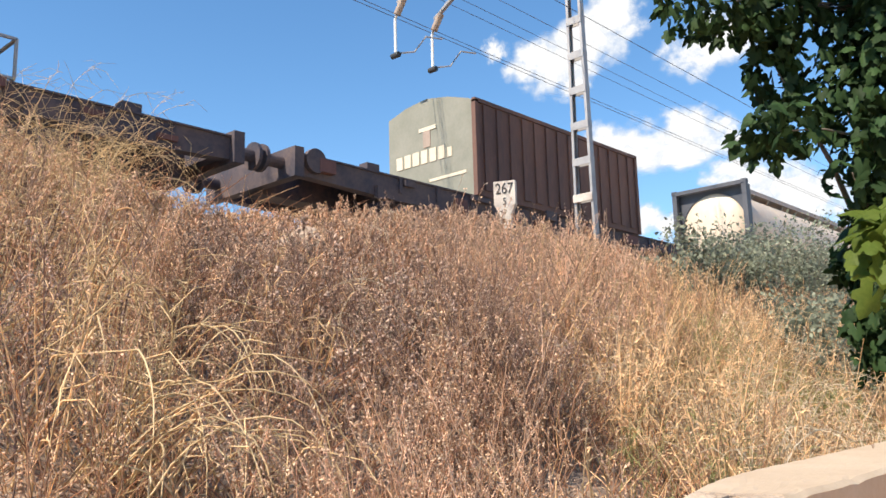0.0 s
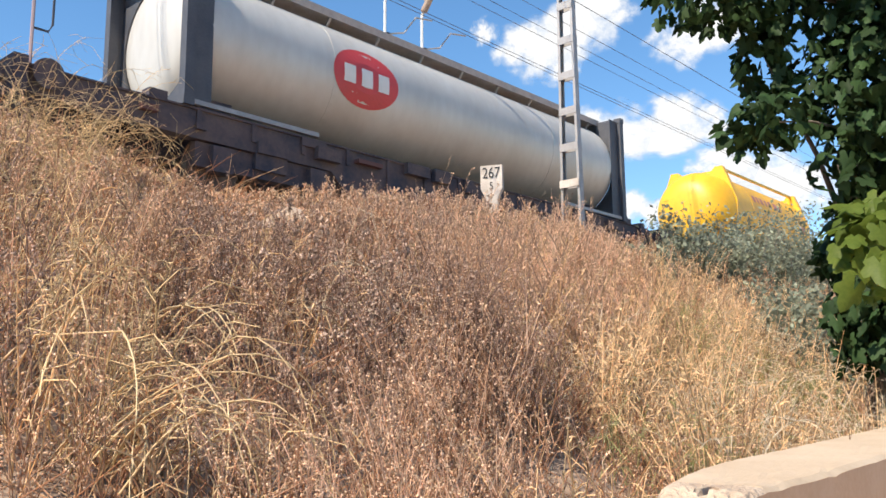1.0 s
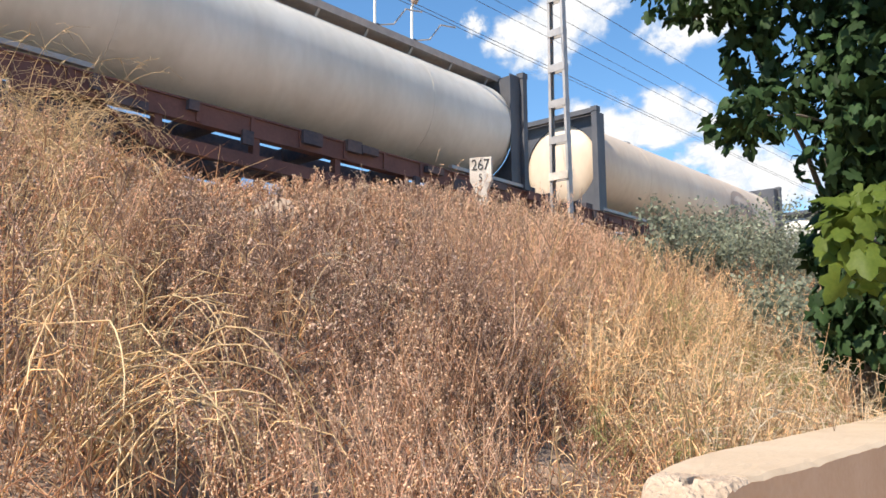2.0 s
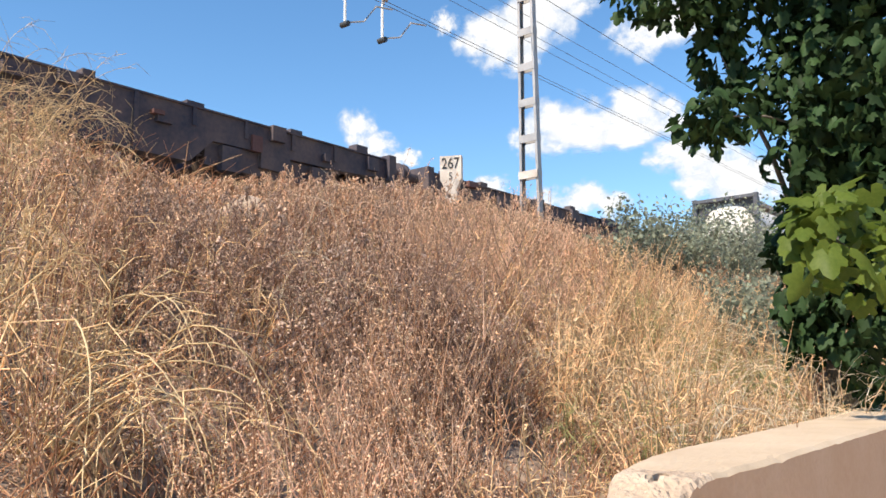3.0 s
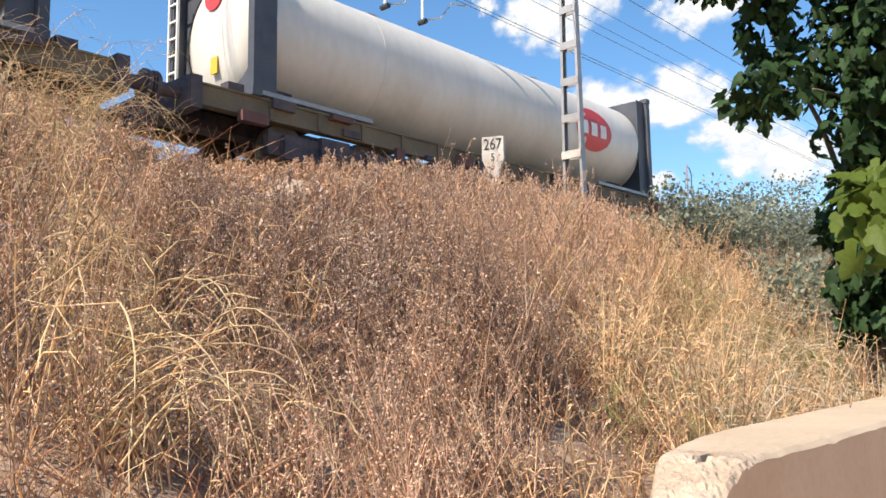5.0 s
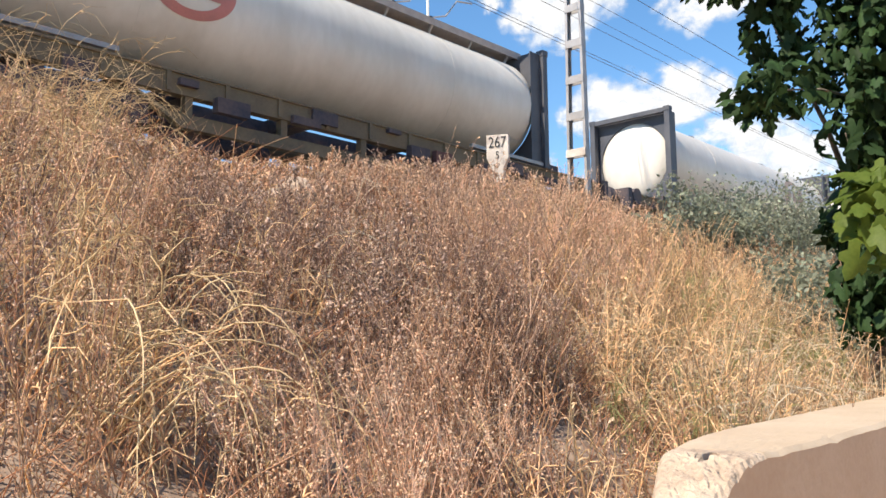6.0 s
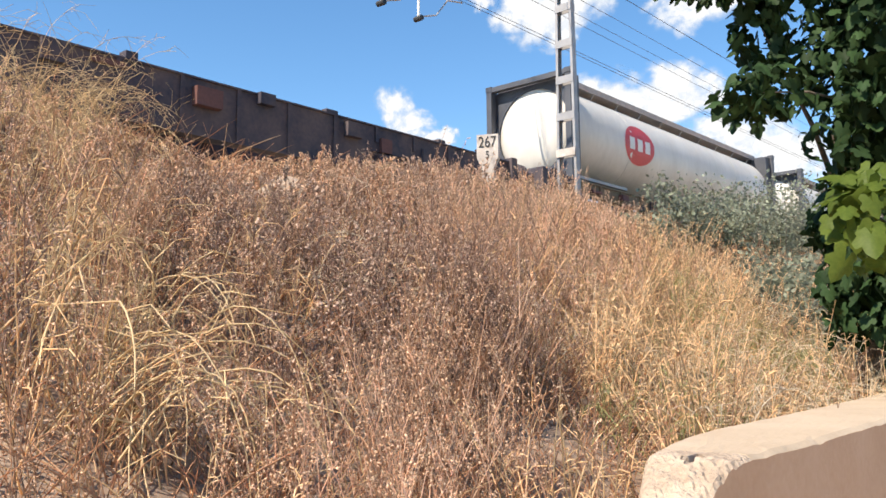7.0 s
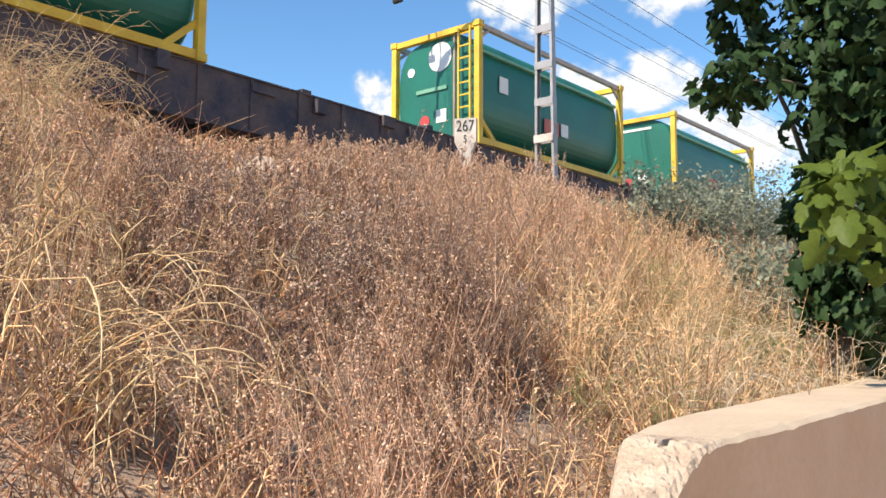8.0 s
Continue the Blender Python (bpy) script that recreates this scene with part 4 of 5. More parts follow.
# paler upright weeds between them
p = scatter(18000, 0, 26, 2.0, 9.2, lambda q: far_thin(q) * ramp(patch(q, 1.1, 3.0), 0.15, 0.6) * (0.2 + 0.8 * ramp(patch(q, 3.6, 4.0), 0.35, 0.7)) * ramp(bearing(q), 27, 34) * (1 - 0.8 * thistle_patch(q)) * (1 - 0.6 * ramp(bearing(q), 55, 60)) * 0.5, 6, 0.08)
forbs("dry_tan_weeds", p, height(p, 0.6, 1.0), M["stem_pink"], M["seed"], "pale tan dry weeds among darker ones", branches=9, seeds_per=6, seed_size=0.005, seed_stretch=2.8, r=0.004, spread=0.35)
# darker, greyer weeds in patches
p = scatter(16000, 0, 22, 2.4, 9.2, lambda q: far_thin(q) * np.maximum(0.5 * ramp(patch(q, 0.8, 2.0), 0.5, 0.8), 1.5 * thistle_patch(q)) * ramp(bearing(q), 33, 40) * (1 - 0.6 * ramp(bearing(q), 52, 58)) * 0.5, 5, 0.13)
forbs("dry_grey_weeds", p, height(p, 0.6, 0.95), M["stem_dark"], M["seed_dark"], "dark grey-brown dry thistles among the weeds", branches=9, seeds_per=7, seed_size=0.0062, seed_stretch=2.4)
# russet stems near the crest
p = scatter(9000, 1, 26, 5.6, 9.5, lambda q: far_thin(q) * (0.25 + 0.5 * ramp(patch(q, 1.0, 4.0), 0.4, 0.7) + 0.8 * ramp(bearing(q), 38, 42) * (1 - ramp(bearing(q), 54, 58))) * 0.6, 6, 0.1)
forbs("russet_weeds", p, height(p, 0.55, 0.8), M["stem_red"], M["seed"], "reddish dry weeds along the crest of the embankment", branches=7, seeds_per=4, seed_size=0.008, spread=0.25, seed_stretch=2.4, r=0.0065)

# single tall dark stalks that stand out of the rest
p = scatter(2600, 1.5, 12, 3.0, 8.6, lambda q: (0.15 + 0.8 * thistle_patch(q)) * ramp(bearing(q), 36, 42) * (1 - 0.8 * ramp(q[:, 1], 6.0, 6.8)) * (1 - ramp(bearing(q), 53, 56)) * 0.3, 3, 0.05)
forbs("dark_tall_weeds", p, rng.uniform(0.55, 1.0, len(p)) * np.interp(p[:, 1], [3, 6, 8.6], [1.15, 0.8, 0.6]), M["stem_dark"], M["seed_dark"], "tall dark upright dead weeds above the others", branches=10, seeds_per=4, seed_size=0.012, spread=0.22, seed_stretch=2.2, r=0.0065)
# weeds round the foot of the post and of the mast
p = scatter(900, 8.2, 13.5, 7.0, 8.5, lambda q: np.clip(spot(q, 9.4, 7.5, 0.6) + 0.7 * spot(q, 12.2, 7.8, 0.8), 0, 1), 3, 0.06)
forbs("post_weeds", p, rng.uniform(0.45, 0.85, len(p)), M["stem_pink"], M["seed_dark"], "pale dead weeds round the foot of the kilometre post", branches=8, seeds_per=3, seed_size=0.011, spread=0.3, seed_stretch=2.4)

# pale pinkish weeds along the crest and below it
p = scatter(15000, 3, 26, 4.6, 8.8, lambda q: far_thin(q) * ramp(bearing(q), 26, 31) * (1 - 0.8 * ramp(bearing(q), 43, 50)) * (1 - ramp(bearing(q), 60, 66)) * (0.1 + 0.9 * ramp(patch(q, 2.6, 6.0), 0.3, 0.7)) * 0.5, 5, 0.08)
forbs("pale_crest_weeds", p, height(p, 0.6, 0.95), M["stem_pink"], M["seed"], "pale pinkish dry weeds below the railway track", branches=8, seeds_per=4, seed_size=0.0078, spread=0.35, seed_stretch=2.8, r=0.006)


def grasses(name, base, h, m, label, r=0.0036, awns=7, lean=0.5, blade=0.24):
    n = len(base)
    main = stem_paths(base, h, rng.uniform(0.05, lean, n), 0.02)
    v1, f1 = strands(main, np.full(n, r), np.full(n, r * 0.45))
    u = rng.uniform(0.72, 1.0, (n, awns))
    st = along(main, u).reshape(-1, 3)
    d = unit(rng.normal(size=(len(st), 3)) * np.array([1, 1, 0.6]) + np.array([0, 0, 0.8]))
    ln = rng.uniform(0.03, 0.09, (len(st), 1))
    tw = np.stack([st, st + d * ln * 0.6, st + d * ln - np.array([0, 0, 0.2]) * ln], 1)
    v2, f2 = strands(tw, np.full(len(tw), r * 0.7), np.full(len(tw), r * 0.35))
    # bent blades from the lower stem
    ub = rng.uniform(0.02, 0.6, (n, 2))
    sb = along(main, ub).reshape(-1, 3)
    az = rng.uniform(0, math.tau, len(sb))
    o = np.stack([np.cos(az), np.sin(az), np.zeros(len(sb))], 1)
    lb = rng.uniform(0.35, 1.0, (len(sb), 1)) * blade
    bl = np.stack([sb, sb + lb * (0.45 * o + np.array([0, 0, 0.55])), sb + lb * (0.9 * o + np.array([0, 0, 0.55])), sb + lb * (1.25 * o + np.array([0, 0, 0.2]))], 1)
    v3, f3 = strands(bl, np.full(len(bl), r * 1.1), np.full(len(bl), r * 0.3))
    ob = join_mesh(name, np.concatenate([v1, v2, v3]), np.concatenate([f1, f2 + len(v1), f3 + len(v1) + len(v2)]), m)
    tagged(ob, label, "dry grass", kind="stuff")


# straw-coloured grass: thick on the far part of the slope, thin elsewhere
p = scatter(100000, -7, 32, 1.95, 9.2, lambda q: far_thin(q) * (0.08 + 0.92 * np.maximum(1 - ramp(bearing(q), 28, 41), 0.1 * ramp(bearing(q), 52, 58))) * (0.15 + 0.85 * ramp(patch(q, 2.9, 1.0), 0.3, 0.75)) * 0.23, 9, 0.08)
grasses("straw_grass", p, height(p, 0.6, 0.95), M["stem_straw"], "tall straw-coloured dry grass on the embankment", r=0.0058, awns=6, lean=0.6, blade=0.3)
# grass that is still half green, behind the parapet and under the tree
p = scatter(14000, 3.4, 16, 1.95, 5.5, lambda q: far_thin(q) * (1 - ramp(bearing(q), 25, 33)) * (0.25 + 0.75 * (1 - ramp(bearing(q), 15, 24))) * ramp(patch(q, 1.5, 8.0), 0.3, 0.6) * 0.6, 8, 0.1)
grasses("half_green_grass", p, height(p, 0.5, 0.62), M["stem_green"], "half-green grass behind the parapet", r=0.004, blade=0.3)
# long upright stalks on the worn patch
p = scatter(330, 1.0, 2.3, 3.0, 4.8, lambda q: 0.9 * spot(q, 1.7, 3.9, 0.45), 3, 0.05)
grasses("straw_stalks", p, rng.uniform(0.5, 1.05, len(p)), M["stem_gold"], "long thin straw stalks on bare soil", lean=0.3, blade=0.15)
# dead leaves and short litter between the stems
for name, m, count in (("dry_litter", "stem_red", 0.75), ("pale_litter", "stem_straw", 0.35), ("dark_litter", "stem_brown", 0.45)):
    p = scatter(34000, -6, 28, 1.9, 9.4, lambda q: far_thin(q) * count * np.interp(q[:, 1], [2, 4.5, 6], [1, 0.8, 0.4]))
    pl = stem_paths(p, rng.uniform(0.1, 0.5, len(p)), rng.uniform(0.3, 1.8, len(p)), 0.1, 4)
    v, f = strands(pl, rng.uniform(0.003, 0.007, len(p)), np.full(len(p), 0.0015))
    tagged(join_mesh(name, v, f, M[m]), "tangled dead stalks close to the ground", "dry grass", kind="stuff")


# fallen leaves on the bare soil
for name, m, n, big in (("leaf_litter", "stem_pink", 3600, 0.005), ("brown_leaf_litter", "stem_brown", 5200, 0.006)):
    q = np.column_stack([rng.normal(1.5, 0.75, n), rng.normal(3.6, 0.7, n)])
    q = q[q[:, 1] > 2.1]
    v, f = seeds(np.column_stack([q, np.zeros(len(q))]), rng.uniform(0.4, 1.3, len(q)) * big, 2.4)
    v[:, 2] = slope(v[:, 0], v[:, 1]) + 0.003 + 0.2 * v[:, 2]
    tagged(join_mesh(name, v, f, M[m]), "dry fallen leaves on bare earth", "leaf litter", kind="stuff")


def canes(roots, per, length, m, label, droop=1.1, r=0.0038, heading=(0, 0, 1), forks=9, single=False):
    """Arching wiry canes that rise, bend over and fork."""
    k = 16
    for root in roots:
        n = per
        az = rng.uniform(0, math.tau, n)
        d = np.stack([np.cos(az) * 0.55, np.sin(az) * 0.55, np.full(n, 0.0)], 1)
        d = unit(d * (0.45 if heading[0] else 1.0) + np.array(heading))
        pos = np.array(root)[None] + rng.normal(scale=0.1, size=(n, 3)) * np.array([1, 1, 0])
        step = (length * rng.uniform(0.6, 1.2, n) / (k - 1))[:, None]
        path = [pos]
        turn = rng.normal(scale=0.22, size=(n, 3))
        for j in range(k - 1):
            d = unit(d + turn * 0.3 + rng.normal(scale=0.07, size=(n, 3)) + np.array([0, 0, -droop * 0.0145 * j]))
            pos = pos + d * step
            path.append(pos)
        main = np.stack(path, 1)
        u = rng.uniform(0.25, 1.0, (len(main), forks))
        st = along(main, u).reshape(-1, 3)
        dd = unit(rng.normal(size=(len(st), 3)) * np.array([1, 1, 0.7]))
        ln = rng.uniform(0.08, 0.34, (len(st), 1))
        tw = np.stack([st, st + dd * ln * 0.5 + rng.normal(scale=0.02, size=st.shape), st + dd * ln - np.array([0, 0, 0.05])], 1)
        v1, f1 = strands(main, np.full(len(main), r), np.full(len(main), r * 0.35))
        v2, f2 = strands(tw, np.full(len(tw), r * 0.5), np.full(len(tw), r * 0.3))
        shrub = thing("dead_shrub", label, "dead shrub", "dead shrubs on the slope")
        if single:
            for c in range(n):
                w1, g1 = strands(main[c:c + 1], [r], [r * 0.35])
                own = tw[c * forks:(c + 1) * forks]
                w2, g2 = strands(own, np.full(forks, r * 0.5), np.full(forks, r * 0.3))
                join_mesh("cane", np.concatenate([w1, w2]), np.concatenate([g1, g2 + len(w1)]), m, shrub)
        else:
            tagged(join_mesh("cane_tangle", v1, f1, m, shrub), kind="stuff")
            tagged(join_mesh("twig_tangle", v2, f2, m, shrub), kind="stuff")


def rooted(x, y):
    return (x, y, float(slope(np.array([x]), np.array([y]))[0]))


canes([rooted(x, y) for x, y in ((2.5, 6.3), (3.0, 6.8), (3.4, 7.3), (2.7, 7.4), (3.8, 7.7), (3.3, 8.1), (2.3, 5.8), (2.2, 6.8), (1.9, 6.2), (3.1, 7.7), (2.6, 7.9))], 18, 1.3, M["stem_gold"], "dead shrub of golden canes on the dry slope", droop=1.5, r=0.0042, forks=12)
canes([rooted(x, y) for x, y in ((2.3, 5.1), (2.75, 5.4), (1.9, 4.9), (1.5, 4.7))], 10, 1.35, M["stem_gold"], "golden wiry dead shrub among brown weeds", droop=2.4, r=0.0046, heading=(0.25, -0.25, 0.9), single=True)
canes([rooted(x, y) for x, y in ((1.6, 3.4), (1.75, 3.5), (1.9, 3.45), (2.3, 4.3))], 8, 1.6, M["stem_gold"], "dead shrub with long golden canes arching over weeds", droop=3.9, r=0.006, heading=(0.5, -0.25, 1.0), forks=7, single=True)
canes([rooted(x, y) for x, y in ((6.5, 3.3), (7.4, 3.0), (8.2, 3.4), (5.9, 3.9), (9.3, 4.1), (4.4, 4.6), (10.6, 5.2), (5.7, 2.6), (6.6, 2.7), (6.9, 2.05), (7.2, 2.2), (7.5, 2.1), (7.8, 2.4), (7.0, 2.4), (6.6, 2.2))], 20, 1.35, M["stem_pale"], "bleached wiry dead shrub among the dry grass")
canes([rooted(x, y) for x, y in ((5.3, 2.1), (5.7, 2.25), (6.1, 2.1), (5.0, 2.3), (6.4, 2.3), (7.5, 2.05), (7.9, 2.1), (8.3, 2.15), (7.7, 2.2))], 12, 1.25, M["stem_pale"], "bleached thick twigs of a dead shrub behind the parapet", droop=2.2, r=0.0085, heading=(0.45, -0.35, 0.9))
canes([rooted(6.0, 1.22), rooted(5.7, 1.2)], 7, 0.8, M["stem_pale"], "bleached twigs growing up beside the parapet", droop=1.5, r=0.005)

# ---- fig tree ----


def leaf_outline():
    """A palmate leaf with five pointed lobes, its stalk at the origin, 1 long."""
    half = [(0.0, 0.1), (-0.06, 0.24), (0.08, 0.36), (0.26, 0.3), (0.42, 0.43), (0.6, 0.38), (0.6, 0.23), (0.8, 0.18), (1.0, 0.0)]
    return [(x, -y) for x, y in half] + [(x, y) for x, y in half[-2::-1]]


LEAF = leaf_outline()


def leaf_arrays(c, size, facing):
    """Leaves as folded fans: arrays of vertices and triangles."""
    n = len(c)
    hang = np.array([0, 0, -1.0]) + rng.normal(scale=0.38, size=(n, 3))
    ax = unit(hang - facing * (hang * facing).sum(1, keepdims=True))
    ay = np.cross(facing, ax)
    out = np.array(LEAF)
    mid = np.array([0.35, 0.0])
    pts = np.concatenate([[mid], out])
    zz = np.concatenate([[0.0], -0.35 * np.abs(out[:, 1]) - 0.18 * (out[:, 0] - 0.42) ** 2])
    s = np.asarray(size).reshape(-1, 1, 1)
    curl = rng.uniform(0.6, 2.2, (n, 1, 1))
    v = c[:, None] + s * (pts[None, :, :1] * ax[:, None] + pts[None, :, 1:] * ay[:, None] + curl * zz[None, :, None] * facing[:, None])
    m = len(pts)
    t = np.array([(0, k, k + 1) for k in range(1, m - 1)])
    f = (np.arange(n)[:, None, None] * m + t[None]).reshape(-1, 3)
    return v.reshape(-1, 3), f


def blob_points(c, r, n, shell=0.45):
    d = unit(rng.normal(size=(n, 3)))
    q = rng.uniform(shell ** 3, 1, (n, 1)) ** (1 / 3)
    return np.array(c) + d * q * np.array(r), d


def build_tree():
    root = thing("fig_tree", "fig tree with dark lobed leaves behind the parapet", "tree")
    tx, ty = 9.6, 2.75
    z0 = float(slope(np.array([tx]), np.array([ty]))[0])
    part("trunk", tube(B(), [(tx, ty, z0 - 0.2), (tx + 0.05, ty - 0.1, z0 + 0.9), (tx + 0.2, ty - 0.25, z0 + 1.9), (tx + 0.3, ty - 0.4, z0 + 3.2)], 0.17, 12, 0.07), M["bark"], root, smooth=True)
    top = Vector((tx + 0.1, ty - 0.15, z0 + 1.4))
    blobs = [
        ((9.05, 1.95, 4.3), (1.2, 0.95, 1.5), 1900),
        ((9.0, 2.0, 5.7), (1.5, 1.1, 0.9), 900),
        ((9.4, 1.75, 2.9), (1.25, 0.85, 1.2), 1200),
        ((8.9, 2.05, 2.1), (1.0, 0.5, 0.9), 520),
        ((9.4, 2.05, 1.3), (0.9, 0.45, 0.6), 90),
        ((8.9, 2.62, 1.95), (0.5, 0.26, 0.5), 210),
        ((8.9, 2.6, 2.7), (0.5, 0.28, 0.6), 260),
        ((9.9, 1.4, 4.6), (1.6, 1.2, 2.2), 1500),
        ((7.85, 2.95, 3.76), (0.5, 0.42, 0.3), 120),
        ((7.7, 3.4, 5.15), (0.8, 0.55, 0.28), 190),
        ((8.2, 3.0, 5.1), (0.42, 0.4, 0.5), 190),
        ((8.3, 2.5, 3.35), (0.35, 0.3, 0.35), 40),
        ((8.3, 3.1, 4.55), (0.3, 0.3, 0.5), 120),
        ((8.6, 2.6, 4.3), (0.35, 0.35, 0.7), 110),
        # unseen leaf masses, added overhead to keep sun off the leaves below
        ((7.5, 2.2, 6.8), (1.3, 1.1, 0.8), 1100),
        ((8.8, 2.0, 7.1), (1.4, 1.2, 1.1), 1100),
    ]
    for c, _, _ in blobs:
        c = Vector(c)
        far_out = c.x < 8.2 or c.z > 4.8
        start = Vector((8.9, 2.4, min(c.z, 5.3))) if far_out else top
        mid = start.lerp(c, 0.55) + Vector((0, 0, 0.06 if far_out else 0.25))
        part("limb", tube(B(), [start, mid, c], 0.018 if far_out else 0.045, 8, 0.006), M["bark"], root, smooth=True)
    cs, fs = [], []
    for c, r, n in blobs:
        q, d = blob_points(c, r, n)
        cs.append(q)
        fs.append(unit(d * 0.5 + rng.normal(scale=0.55, size=(n, 3)) + np.array([-0.15, -0.15, 0.25])))
    c, fc = np.concatenate(cs), np.concatenate(fs)
    size = rng.uniform(0.11, 0.21, len(c))
    near = np.argsort(np.hypot(c[:, 0], c[:, 1]))
    single, rest = near[:200], near[200:]
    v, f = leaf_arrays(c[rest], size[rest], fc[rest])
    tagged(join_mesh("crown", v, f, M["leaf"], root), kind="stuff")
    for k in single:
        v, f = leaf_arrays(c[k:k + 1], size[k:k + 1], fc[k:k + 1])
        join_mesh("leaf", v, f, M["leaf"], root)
    # a low bright branch over the parapet
    part("low_branch", tube(B(), [top, (7.6, 1.95, 2.45), (6.75, 1.75, 2.25), (6.2, 1.65, 2.2)], 0.02, 8, 0.008), M["bark"], root, smooth=True)
    q, d = blob_points((6.4, 1.72, 2.25), (0.55, 0.25, 0.45), 46, 0.1)
    q = np.concatenate([q, blob_points((6.3, 1.36, 2.2), (0.5, 0.28, 0.48), 44, 0.1)[0]])
    part("low_twig", tube(B(), [(7.6, 1.95, 2.45), (6.8, 1.85, 2.4), (6.2, 1.45, 2.1)], 0.018, 8, 0.006), M["bark"], root, smooth=True)
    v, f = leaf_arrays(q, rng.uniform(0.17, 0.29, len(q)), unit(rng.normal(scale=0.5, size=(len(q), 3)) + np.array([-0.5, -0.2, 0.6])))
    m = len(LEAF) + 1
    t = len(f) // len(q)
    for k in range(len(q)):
        join_mesh("leaf", v[k * m:(k + 1) * m], f[:t], M["leaf_bright"], root)["label"] = "bright yellow-green leaf"


build_tree()


def bush(x, y, r, h, n):
    root = thing("bush", "dusty grey-green bramble bush on the embankment crest", "bush", "bushes along the crest")
    z = rooted(x, y)[2]
    k = 16
    base = np.column_stack([rng.normal(x, r * 0.3, k), rng.normal(y, r * 0.25, k), np.full(k, z - 0.05)])
    st = stem_paths(base, rng.uniform(0.6, 1.0, k) * h, rng.uniform(0.2, 0.7, k), 0.05)
    v, f = strands(st, np.full(k, 0.01), np.full(k, 0.003))
    join_mesh("stem", v, f, M["bark"], root)
    u = rng.uniform(0.15, 1.0, (k, n // k))
    q = along(st, u).reshape(-1, 3) + rng.normal(size=(k * (n // k), 3)) * np.array([r * 0.17, r * 0.17, h * 0.04])
    q[:, 2] = np.maximum(q[:, 2], z + 0.05)
    m = len(q)
    nrm = unit(rng.normal(size=(m, 3)) + np.array([0, 0, 0.5]))
    a = unit(np.cross(nrm, rng.normal(size=(m, 3))))
    b = np.cross(nrm, a)
    s = rng.uniform(0.05, 0.1, (m, 1))
    v = np.stack([q, q + a * s * 0.5 + b * s * 0.35 + nrm * s * 0.1, q + a * s * 1.2, q + a * s * 0.5 - b * s * 0.35 + nrm * s * 0.1], 1).reshape(-1, 3)
    f = (np.arange(m)[:, None] * 4 + np.array([0, 1, 2, 3])[None])
    tagged(join_mesh("foliage", v, np.concatenate([f[:, [0, 1, 2]], f[:, [0, 2, 3]]]), M["leaf_bush"], root), kind="stuff")


for x, y, r, h, n in ((13.6, 7.4, 0.6, 0.9, 1300), (14.9, 7.3, 0.7, 1.6, 2300), (16.3, 7.1, 0.8, 2.0, 2900), (17.8, 7.4, 0.8, 2.1, 3000), (19.4, 7.5, 0.9, 2.2, 3200), (21.2, 7.6, 1.0, 2.2, 3200), (23.2, 7.8, 1.0, 2.2, 2800), (25.5, 7.9, 1.1, 2.3, 2800), (13.4, 5.2, 0.6, 0.8, 1200), (14.6, 5.5, 0.8, 1.1, 1800), (11.6, 3.6, 0.7, 1.3, 2000), (12.6, 4.4, 0.8, 1.5, 2400), (10.2, 3.2, 0.5, 0.9, 1200)):
    bush(x, y, r, h, n)


def rock(x, y, r):
    bm = B()
    bmesh.ops.create_icosphere(bm, subdivisions=3, radius=r)
    for v in bm.verts:
        k = 1 + 0.45 * noise.noise(v.co * 2.2 / r * 0.5 + Vector((x, y, 0))) + 0.15 * noise.noise(v.co * 7 / r * 0.5)
        v.co = v.co * k
        v.co.z *= 0.75
    o = part("rock", bm, M["stone"])
    o.location = (x, y, rooted(x, y)[2] + r * 0.15)
    tagged(o, "pale limestone rock among the dry weeds", "rock", "rocks on the slope")


rock(5.5, 7.05, 0.27)
rock(6.0, 7.25, 0.13)
for x, y, q in ((1.0, 2.75, 0.05), (1.2, 2.9, 0.04), (1.05, 3.1, 0.06), (1.35, 3.05, 0.035), (0.95, 2.95, 0.04), (1.2, 3.25, 0.05), (1.4, 2.8, 0.045), (1.1, 2.6, 0.03)):
    rock(x, y, q)

# ---- clouds ----


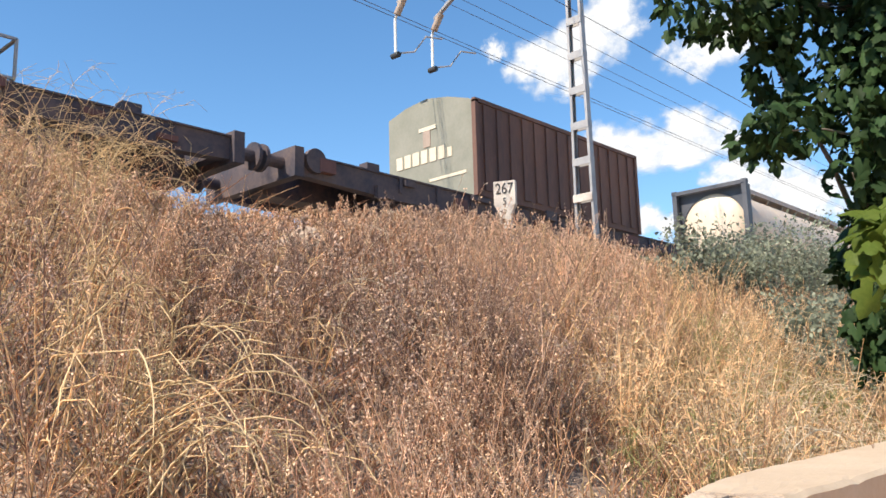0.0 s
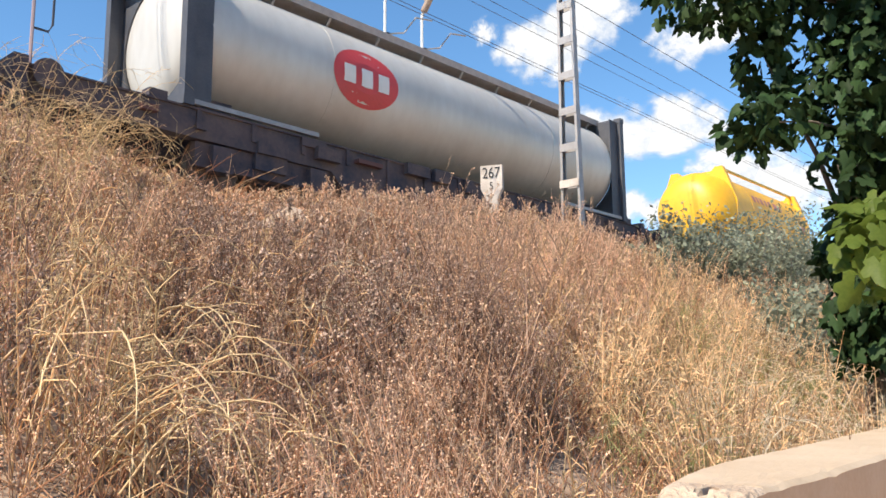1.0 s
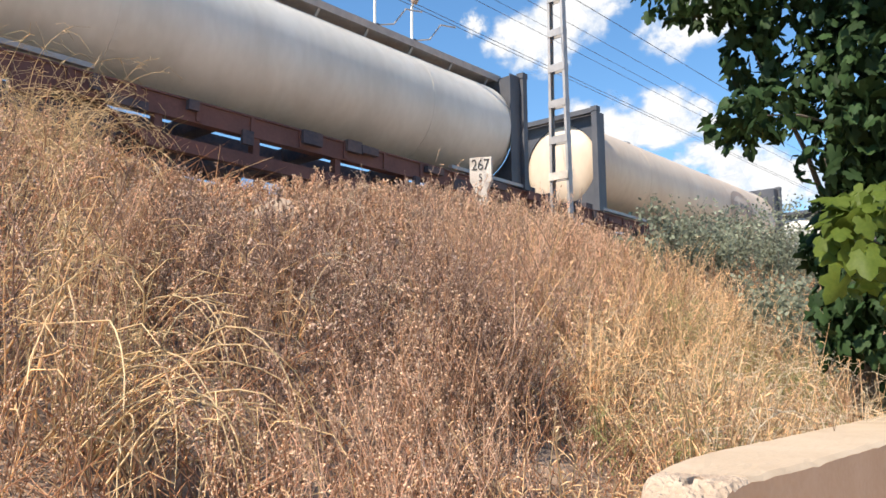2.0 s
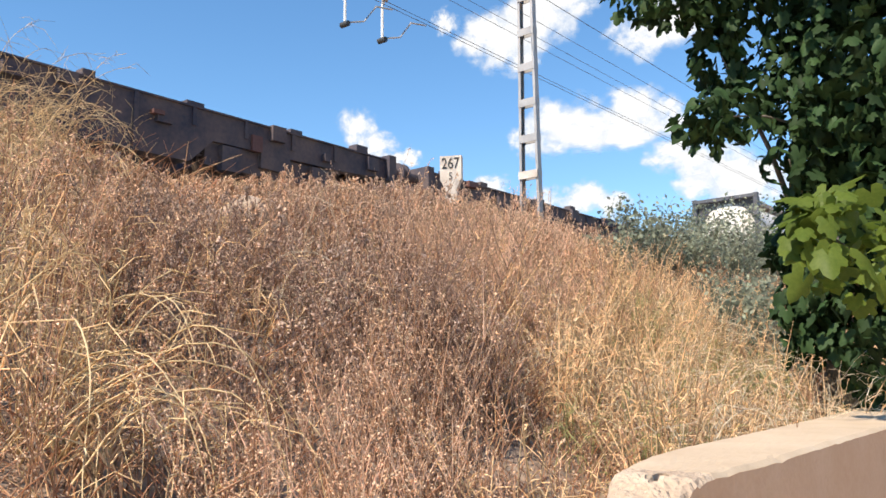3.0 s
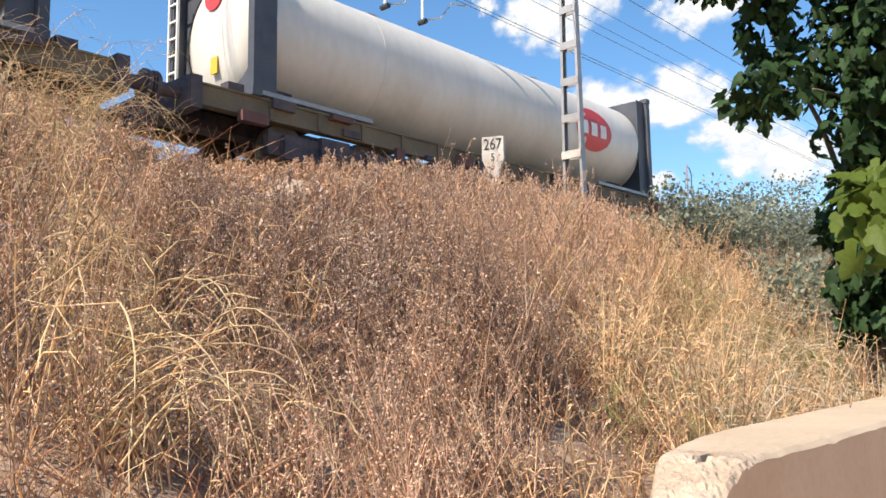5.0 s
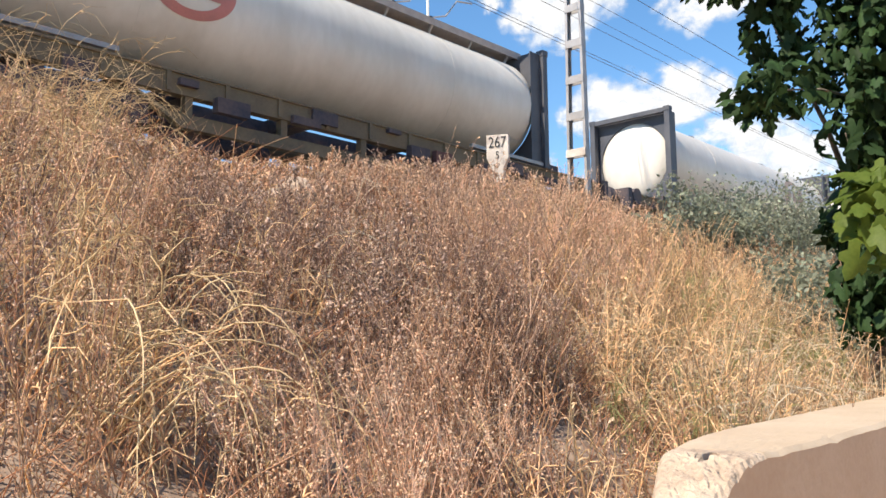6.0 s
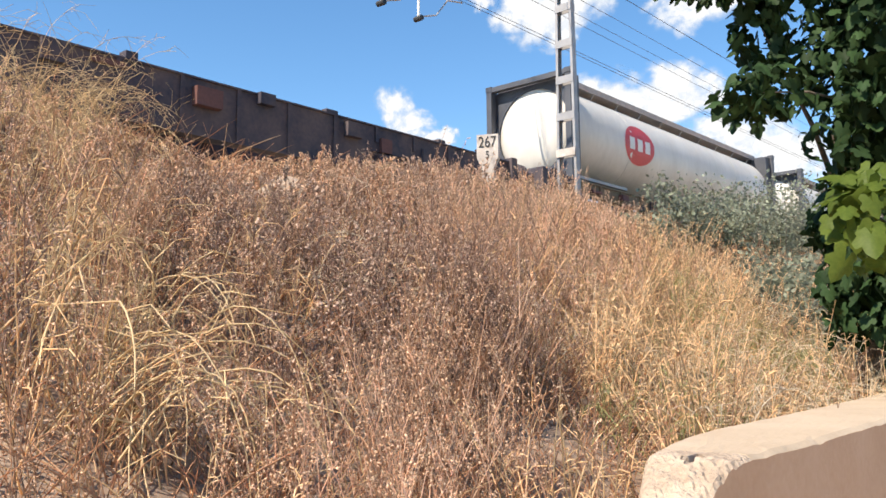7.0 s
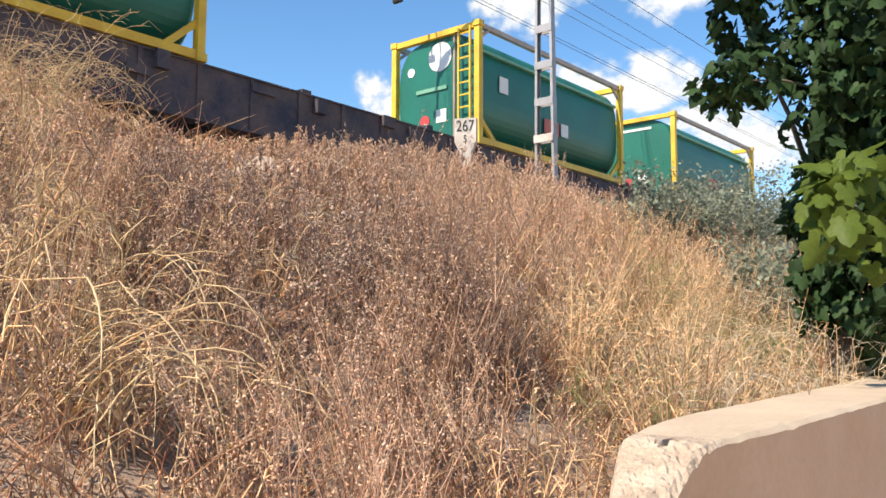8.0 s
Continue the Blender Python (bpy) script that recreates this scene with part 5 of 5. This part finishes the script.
def cloud_material():
    m = bpy.data.materials.new("cloud")
    m.use_nodes = True
    n, link = m.node_tree.nodes, m.node_tree.links.new
    n.remove(n["Principled BSDF"])
    co = n.new("ShaderNodeTexCoord")
    sub = n.new("ShaderNodeVectorMath")
    sub.operation = "SUBTRACT"
    sub.inputs[1].default_value = (0.5, 0.5, 0.5)
    link(co.outputs["Generated"], sub.inputs[0])
    mul = n.new("ShaderNodeVectorMath")
    mul.operation = "MULTIPLY"
    mul.inputs[1].default_value = (2, 2, 0)
    link(sub.outputs[0], mul.inputs[0])
    ln = n.new("ShaderNodeVectorMath")
    ln.operation = "LENGTH"
    link(mul.outputs[0], ln.inputs[0])
    info = n.new("ShaderNodeObjectInfo")
    nz = n.new("ShaderNodeTexNoise")
    nz.noise_dimensions = "4D"
    nz.inputs["Scale"].default_value, nz.inputs["Detail"].default_value, nz.inputs["Roughness"].default_value = 1.25, 10, 0.6
    link(mul.outputs[0], nz.inputs["Vector"])
    mw = n.new("ShaderNodeMath")
    mw.operation = "MULTIPLY"
    mw.inputs[1].default_value = 37.0
    link(info.outputs["Random"], mw.inputs[0])
    link(mw.outputs[0], nz.inputs["W"])
    sq = n.new("ShaderNodeMath")
    sq.operation = "POWER"
    sq.inputs[1].default_value = 2.0
    link(ln.outputs["Value"], sq.inputs[0])
    a = n.new("ShaderNodeMath")
    a.operation = "MULTIPLY_ADD"
    a.inputs[1].default_value, a.inputs[2].default_value = -0.9, -0.3
    link(sq.outputs[0], a.inputs[0])
    b = n.new("ShaderNodeMath")
    b.operation = "MULTIPLY_ADD"
    b.inputs[1].default_value = 2.4
    link(nz.outputs[0], b.inputs[0])
    link(a.outputs[0], b.inputs[2])
    al = n.new("ShaderNodeMapRange")
    al.interpolation_type = "SMOOTHSTEP"
    al.inputs["From Min"].default_value, al.inputs["From Max"].default_value = 0.3, 0.92
    link(b.outputs[0], al.inputs["Value"])
    em = n.new("ShaderNodeEmission")
    cr = n.new("ShaderNodeMix")
    cr.data_type = "RGBA"
    cr.inputs["A"].default_value, cr.inputs["B"].default_value = (0.62, 0.72, 0.86, 1), (1, 1, 1, 1)
    link(al.outputs[0], cr.inputs["Factor"])
    link(cr.outputs["Result"], em.inputs[0])
    em.inputs[1].default_value = 0.68
    tr = n.new("ShaderNodeBsdfTransparent")
    mx = n.new("ShaderNodeMixShader")
    link(al.outputs[0], mx.inputs[0])
    link(tr.outputs[0], mx.inputs[1])
    link(em.outputs[0], mx.inputs[2])
    link(mx.outputs[0], n["Material Output"].inputs[0])
    return m


CLOUD = cloud_material()


def cloud(bear, elev, wide, high, tilt=0.0):
    """A far cloud bank: its bearing, height angle, and angular size in degrees."""
    far = 2500.0
    b, e = radians(bear), radians(elev)
    at = Vector((math.cos(b) * math.cos(e), math.sin(b) * math.cos(e), math.sin(e))) * far
    w, h = far * math.tan(radians(wide * 0.53)), far * math.tan(radians(high * 0.53))
    bm = B()
    g = [[bm.verts.new((-w + 2 * w * i / 8, -h + 2 * h * j / 6, 0)) for i in range(9)] for j in range(7)]
    for j in range(6):
        for i in range(8):
            bm.faces.new((g[j][i], g[j][i + 1], g[j + 1][i + 1], g[j + 1][i]))
    o = part("cloud", bm, CLOUD)
    o.matrix_world = look(at, at * 2, tilt)
    tagged(o, "bright white fair-weather cloud far away", "cloud", "clouds", "structure")


CLOUDS = [
    # the long bank over the far end of the line
    (33.2, 15.8, 3.6, 3.2), (31.3, 16.4, 5.0, 4.4), (28.9, 16.6, 6.0, 4.8), (26.4, 16.9, 5.6, 4.8), (24.3, 16.4, 4.6, 3.8), (30.0, 15.6, 6.0, 2.6), (26.5, 15.8, 6.0, 2.6),
    # its lower neighbour, falling away behind the tree
    (24.0, 14.2, 4.2, 2.8), (22.2, 13.6, 5.0, 3.8), (20.6, 12.8, 6.0, 4.8), (18.6, 12.0, 6.0, 5.0), (22.0, 12.2, 4.6, 3.0),
    # the high cloud behind the mast
    (36.2, 22.2, 4.6, 4.2), (34.2, 22.0, 6.0, 5.4), (32.2, 23.2, 6.4, 5.6), (30.4, 24.4, 5.4, 4.6), (33.4, 20.6, 3.6, 2.6),
    (25.4, 21.8, 5.0, 4.0), (23.0, 22.8, 6.0, 4.6),
    # small ones low over the track
    (44.6, 16.4, 3.4, 4.0), (43.4, 15.2, 4.0, 2.8), (42.0, 14.5, 3.0, 1.8), (41.0, 14.6, 1.8, 1.6), (38.8, 23.3, 2.2, 2.6),
    (35.6, 12.8, 3.5, 1.9), (31.6, 11.6, 3.6, 2.8), (29.6, 11.8, 4.0, 3.2), (27.8, 11.2, 3.4, 2.4),
]
for bear, elev, wide, high in CLOUDS:
    cloud(bear, elev, wide, high)


def motions():
    for ob, s, y, z in MOVING:
        walk(ob, [(t, pose(s + SPEED * t, y, z)) for t in (0, 2, 4, 6, 8)])


motions()
